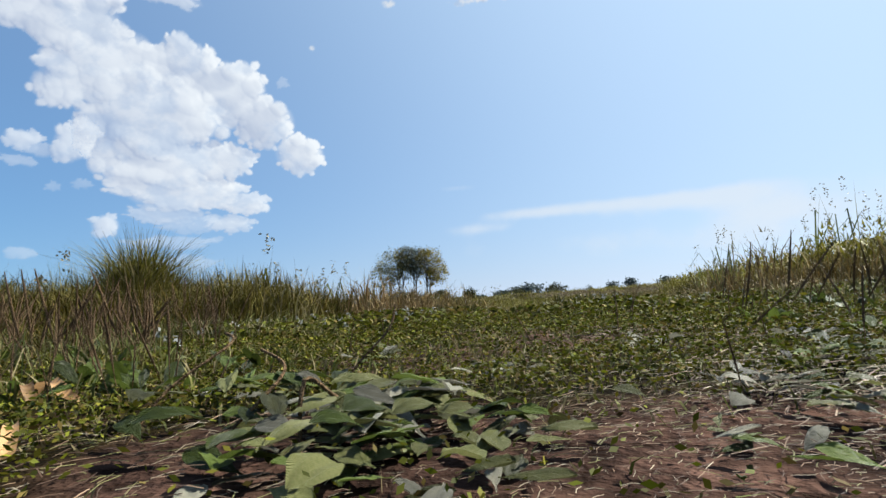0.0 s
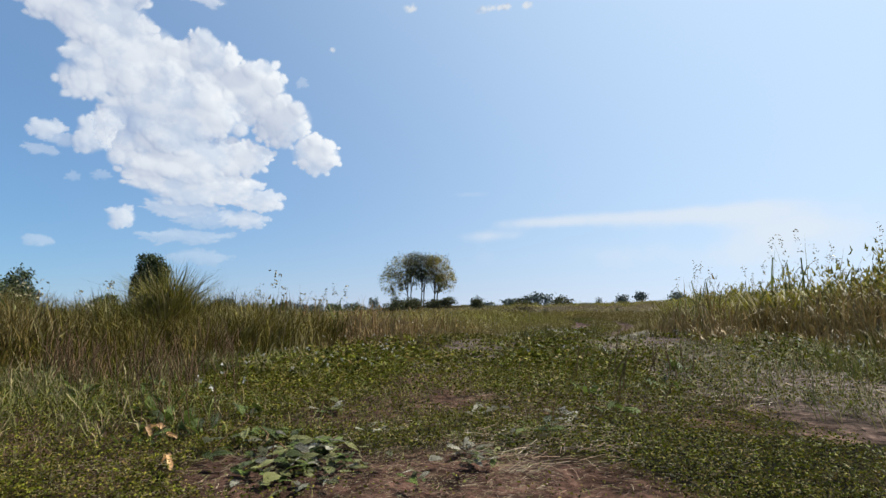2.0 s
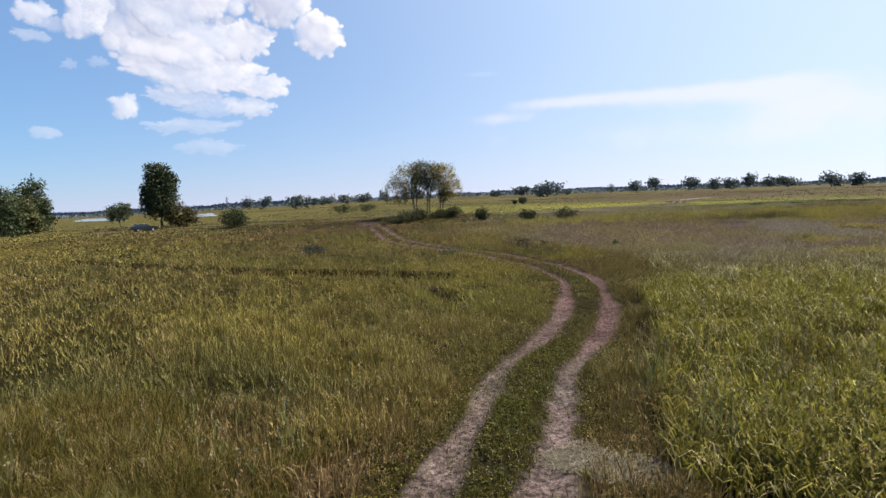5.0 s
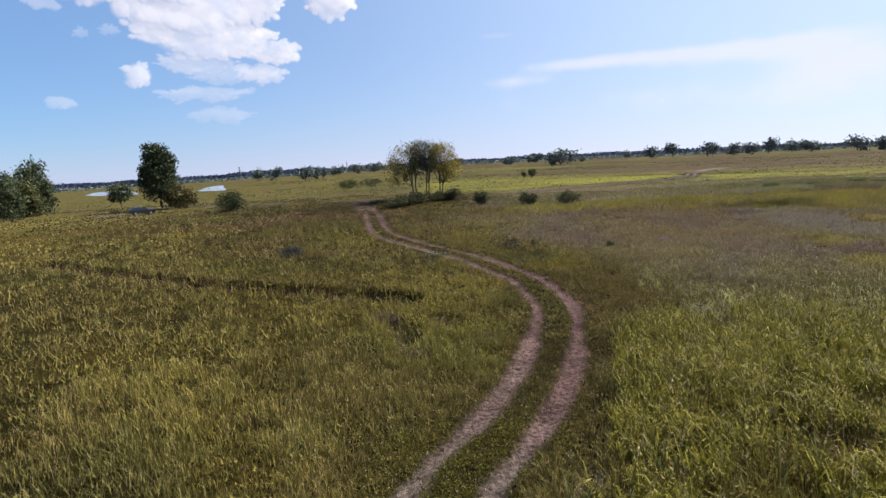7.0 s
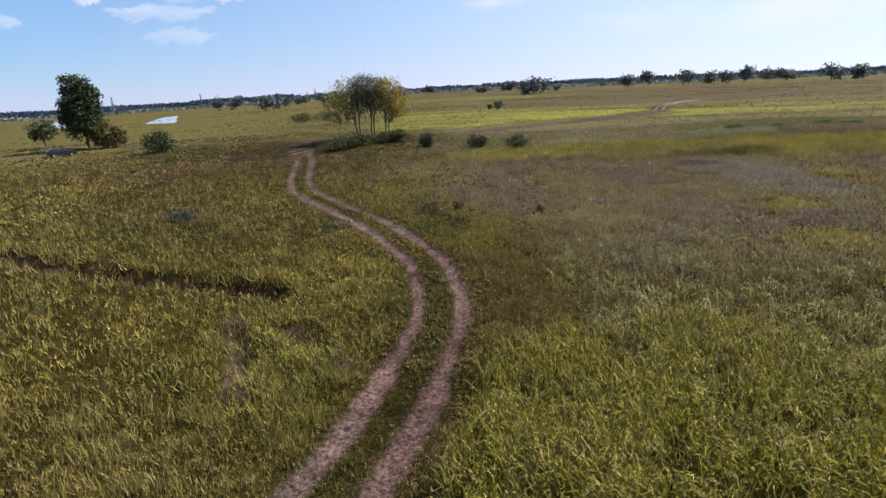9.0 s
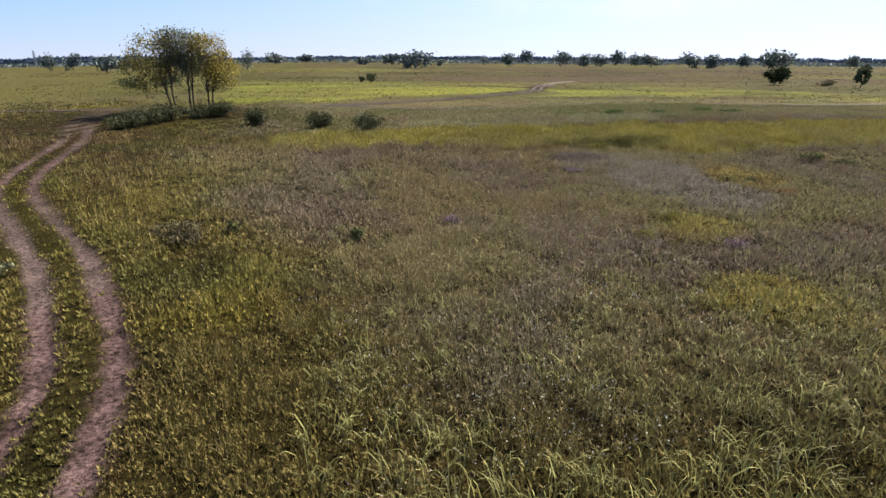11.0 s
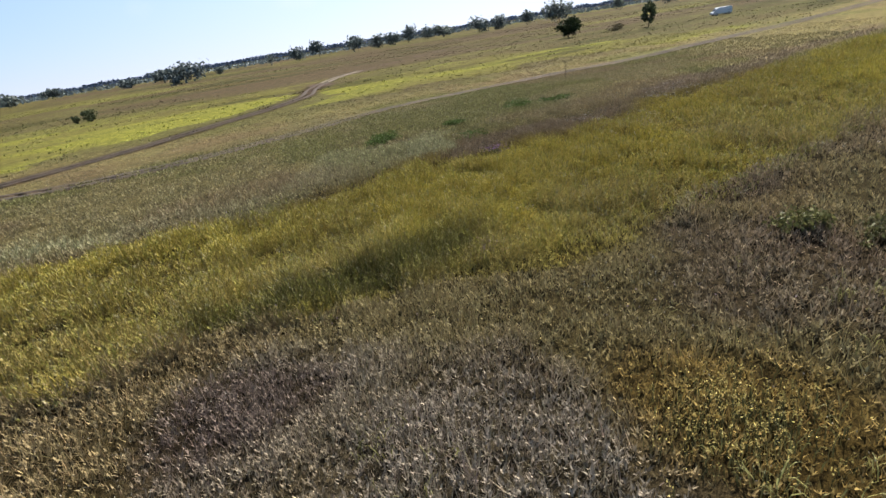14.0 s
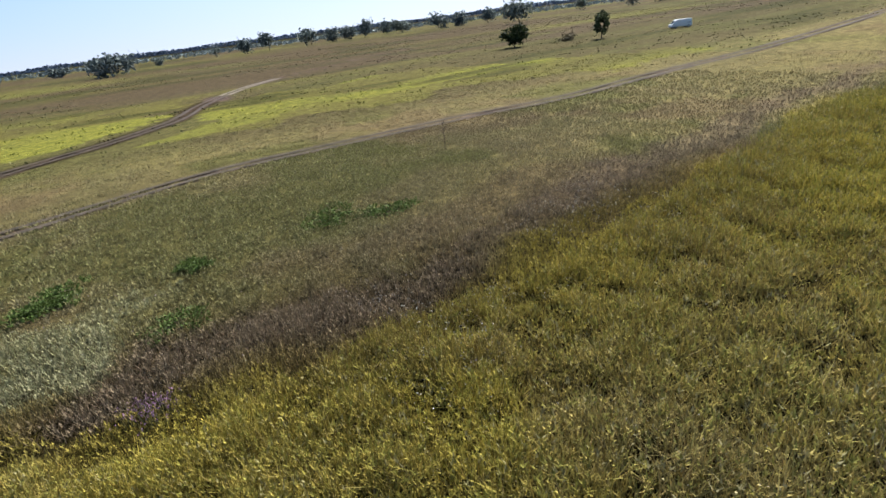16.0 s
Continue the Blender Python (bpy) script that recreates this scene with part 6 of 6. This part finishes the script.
def vehicle(name, x, y, turn, outline, wide, top_in, paint, panes, wheels, wr, label, category, screens):
    root = new(name)
    root.matrix_world = pose(x, y, on_land(x, y) - 0.02, 0, 0, turn) @ Matrix.Scale(0.88, 4)
    tagged(root, label, category)
    profile_body(outline, wide, top_in, paint, root)
    for s in (-1, 1):
        for pts in panes:
            pane(root, pts, s * (wide / 2 + 0.012), top_in * 0.9, GLASS)
        for wx in wheels:
            wheel(root, wx, s * (wide / 2 - 0.08), wr)
    for (x0, z0), (x1, z1) in screens:
        bm = bmesh.new()
        w = wide / 2 - top_in - 0.06
        d = Vector((z1 - z0, 0, x0 - x1)).normalized() * 0.02
        d = d if d.z >= 0 else -d
        top = [bm.verts.new(Vector(c) + d) for c in ((x0, -w, z0), (x0, w, z0), (x1, w, z1), (x1, -w, z1))]
        low = [bm.verts.new(v.co - d * 1.6) for v in top]
        bm.faces.new(top)
        bm.faces.new(low[::-1])
        for k in range(4):
            bm.faces.new((top[k], low[k], low[(k + 1) % 4], top[(k + 1) % 4]))
        bmesh.ops.recalc_face_normals(bm, faces=bm.faces[:])
        part("windscreen", bm, GLASS, root)
    for s in (-1, 1):
        part("headlight", box(0.06, 0.28, 0.14, outline[0][0] - 0.02 if outline[0][0] > 0 else outline[0][0], s * (wide / 2 - 0.25), 0.68, 0.02), RIM, root)
    return root


CAR_PAINT = plain("dark_blue_paint", (0.012, 0.014, 0.02), 0.3, 0.08, 2.0, 0.0)
VAN_PAINT = plain("white_paint", (0.45, 0.45, 0.44), 0.3, 0.04, 2.0, 0.0)
vehicle("parked_car", -55.0, 87.0, 48, [(2.1, 0.35), (2.15, 0.7), (1.95, 0.88), (0.95, 1.0), (0.25, 1.47), (-1.35, 1.5), (-2.0, 1.05), (-2.1, 0.85), (-2.1, 0.35)], 1.72, 0.2, CAR_PAINT,
        [[(0.75, 1.0), (0.2, 1.38), (-0.45, 1.42), (-0.45, 0.98)], [(-0.52, 0.98), (-0.52, 1.42), (-1.25, 1.42), (-1.7, 1.0)]], (1.3, -1.3), 0.32, "dark blue hatchback car parked on the grass", "car",
        [((0.95, 1.02), (0.28, 1.45)), ((-1.4, 1.47), (-1.98, 1.08))])
vehicle("parked_van", 150, 131, 152, [(2.5, 0.4), (2.55, 0.85), (2.2, 1.05), (1.45, 1.75), (1.1, 1.95), (-2.3, 1.97), (-2.5, 1.85), (-2.5, 0.4)], 1.9, 0.14, VAN_PAINT,
        [[(1.75, 1.12), (1.35, 1.62), (0.7, 1.68), (0.7, 1.1)], [(0.6, 1.1), (0.6, 1.68), (-0.8, 1.68), (-0.8, 1.1)], [(-0.9, 1.1), (-0.9, 1.68), (-2.2, 1.68), (-2.2, 1.1)]], (1.6, -1.6), 0.34,
        "white minibus parked in the meadow", "van", [((2.18, 1.08), (1.5, 1.72))])


def water_material():
    m, nt, b = material("river_water", 0.06)
    b.inputs["Base Color"].default_value = (0.10, 0.13, 0.15, 1)
    b.inputs["Specular IOR Level"].default_value = 0.6
    n = nt.nodes.new("ShaderNodeTexNoise")
    n.inputs["Scale"].default_value, n.inputs["Detail"].default_value = 0.8, 4.0
    tc = nt.nodes.new("ShaderNodeTexCoord")
    bp = nt.nodes.new("ShaderNodeBump")
    bp.inputs["Strength"].default_value, bp.inputs["Distance"].default_value = 0.25, 0.05
    nt.links.new(tc.outputs["Object"], n.inputs["Vector"])
    nt.links.new(n.outputs["Fac"], bp.inputs["Height"])
    nt.links.new(bp.outputs[0], b.inputs["Normal"])
    return m


WATER = water_material()


def water(name, outline, label):
    """A still water surface lying in the low land."""
    pts = smooth_line(outline + outline[:1], 5)[:-1]
    xs, ys = np.array([p[0] for p in pts]), np.array([p[1] for p in pts])
    level = ground_z(xs, ys) + 0.05
    bm = bmesh.new()
    top = [bm.verts.new((x, y, z)) for (x, y), z in zip(pts, level)]
    low = [bm.verts.new((x, y, z - 0.8)) for (x, y), z in zip(pts, level)]
    bmesh.ops.triangulate(bm, faces=[bm.faces.new(top)])
    for k in range(len(pts)):
        bm.faces.new((top[k], low[k], low[(k + 1) % len(pts)], top[(k + 1) % len(pts)]))
    bmesh.ops.recalc_face_normals(bm, faces=bm.faces[:])
    me = bpy.data.meshes.new(name)
    bm.to_mesh(me)
    bm.free()
    me.materials.append(WATER)
    tagged(new(name, me), label, "water", kind="structure")


water("water", [(-115, 209), (-107, 204), (-99, 202), (-112, 228), (-142, 285), (-156, 310), (-152, 288), (-132, 245)], "pale still backwater beyond the meadow")
water("water", [(-205, 262), (-178, 238), (-150, 223), (-170, 252), (-205, 300), (-235, 340), (-262, 352), (-250, 325)], "pale bright river bend far off")
STEEL = plain("galvanised_steel", (0.14, 0.15, 0.17), 0.6, 0.15, 4.0, 0.1, 0.4)


def pylon(x, y, h, label):
    """A lattice power pylon: legs, crossarms and braces."""
    root = new("power_pylon")
    root.location = (x, y, on_land(x, y) - 0.3)
    tagged(root, label, "pylon", "pylons beyond the river")
    for sx in (-1, 1):
        for sy in (-1, 1):
            part("leg", tube([(sx * h * 0.11, sy * h * 0.11, 0), (sx * h * 0.03, sy * h * 0.03, h * 0.6), (0.1 * sx, 0.1 * sy, h)], [0.22, 0.18, 0.12], 5), STEEL, root)
    for k, z in enumerate((0.62, 0.76, 0.9)):
        w = h * (0.26, 0.32, 0.22)[k]
        part("crossarm", tube([(-w / 2, 0, z * h), (0, 0, z * h + 0.5), (w / 2, 0, z * h)], [0.1, 0.22, 0.1], 5), STEEL, root)
    for k in range(5):
        z0, z1 = h * k * 0.12, h * (k + 1) * 0.12
        a, b = h * (0.11 - 0.016 * k), h * (0.11 - 0.016 * (k + 1))
        for s in (-1, 1):
            part("brace", tube([(-a, s * a, z0), (b, s * b, z1)], [0.08, 0.08], 4), STEEL, root)
    return root


for bearing, d, h in ((-33.8, 620, 17), (-35.1, 700, 15), (-26.4, 760, 17), (-15.7, 800, 15)):
    pylon(10 + d * math.sin(radians(bearing)), 14 + d * math.cos(radians(bearing)), h, "grey lattice power pylon on the horizon")


def sapling(x, y, h, seed, label):
    """A bare thin sapling with a few twigs."""
    rng = random.Random(seed)
    root = new("sapling")
    root.location = (x, y, on_land(x, y))
    tagged(root, label, "sapling")
    part("trunk", tube([(0, 0, -0.1), (0.03, 0, h * 0.5), (-0.02, 0.02, h)], [0.03, 0.02, 0.006], 6), BARK, root)
    for k in range(9):
        z = h * rng.uniform(0.3, 0.9)
        a, r = rng.uniform(0, 6.28), h * rng.uniform(0.12, 0.25)
        part("twig", tube([(0, 0, z), (r * 0.6 * math.cos(a), r * 0.6 * math.sin(a), z + r * 0.5), (r * math.cos(a), r * math.sin(a), z + r)], [0.012, 0.008, 0.003], 4), BARK, root)
    return root


sapling(58.5, 79.5, 1.9, 5, "bare brown sapling standing alone in the meadow")
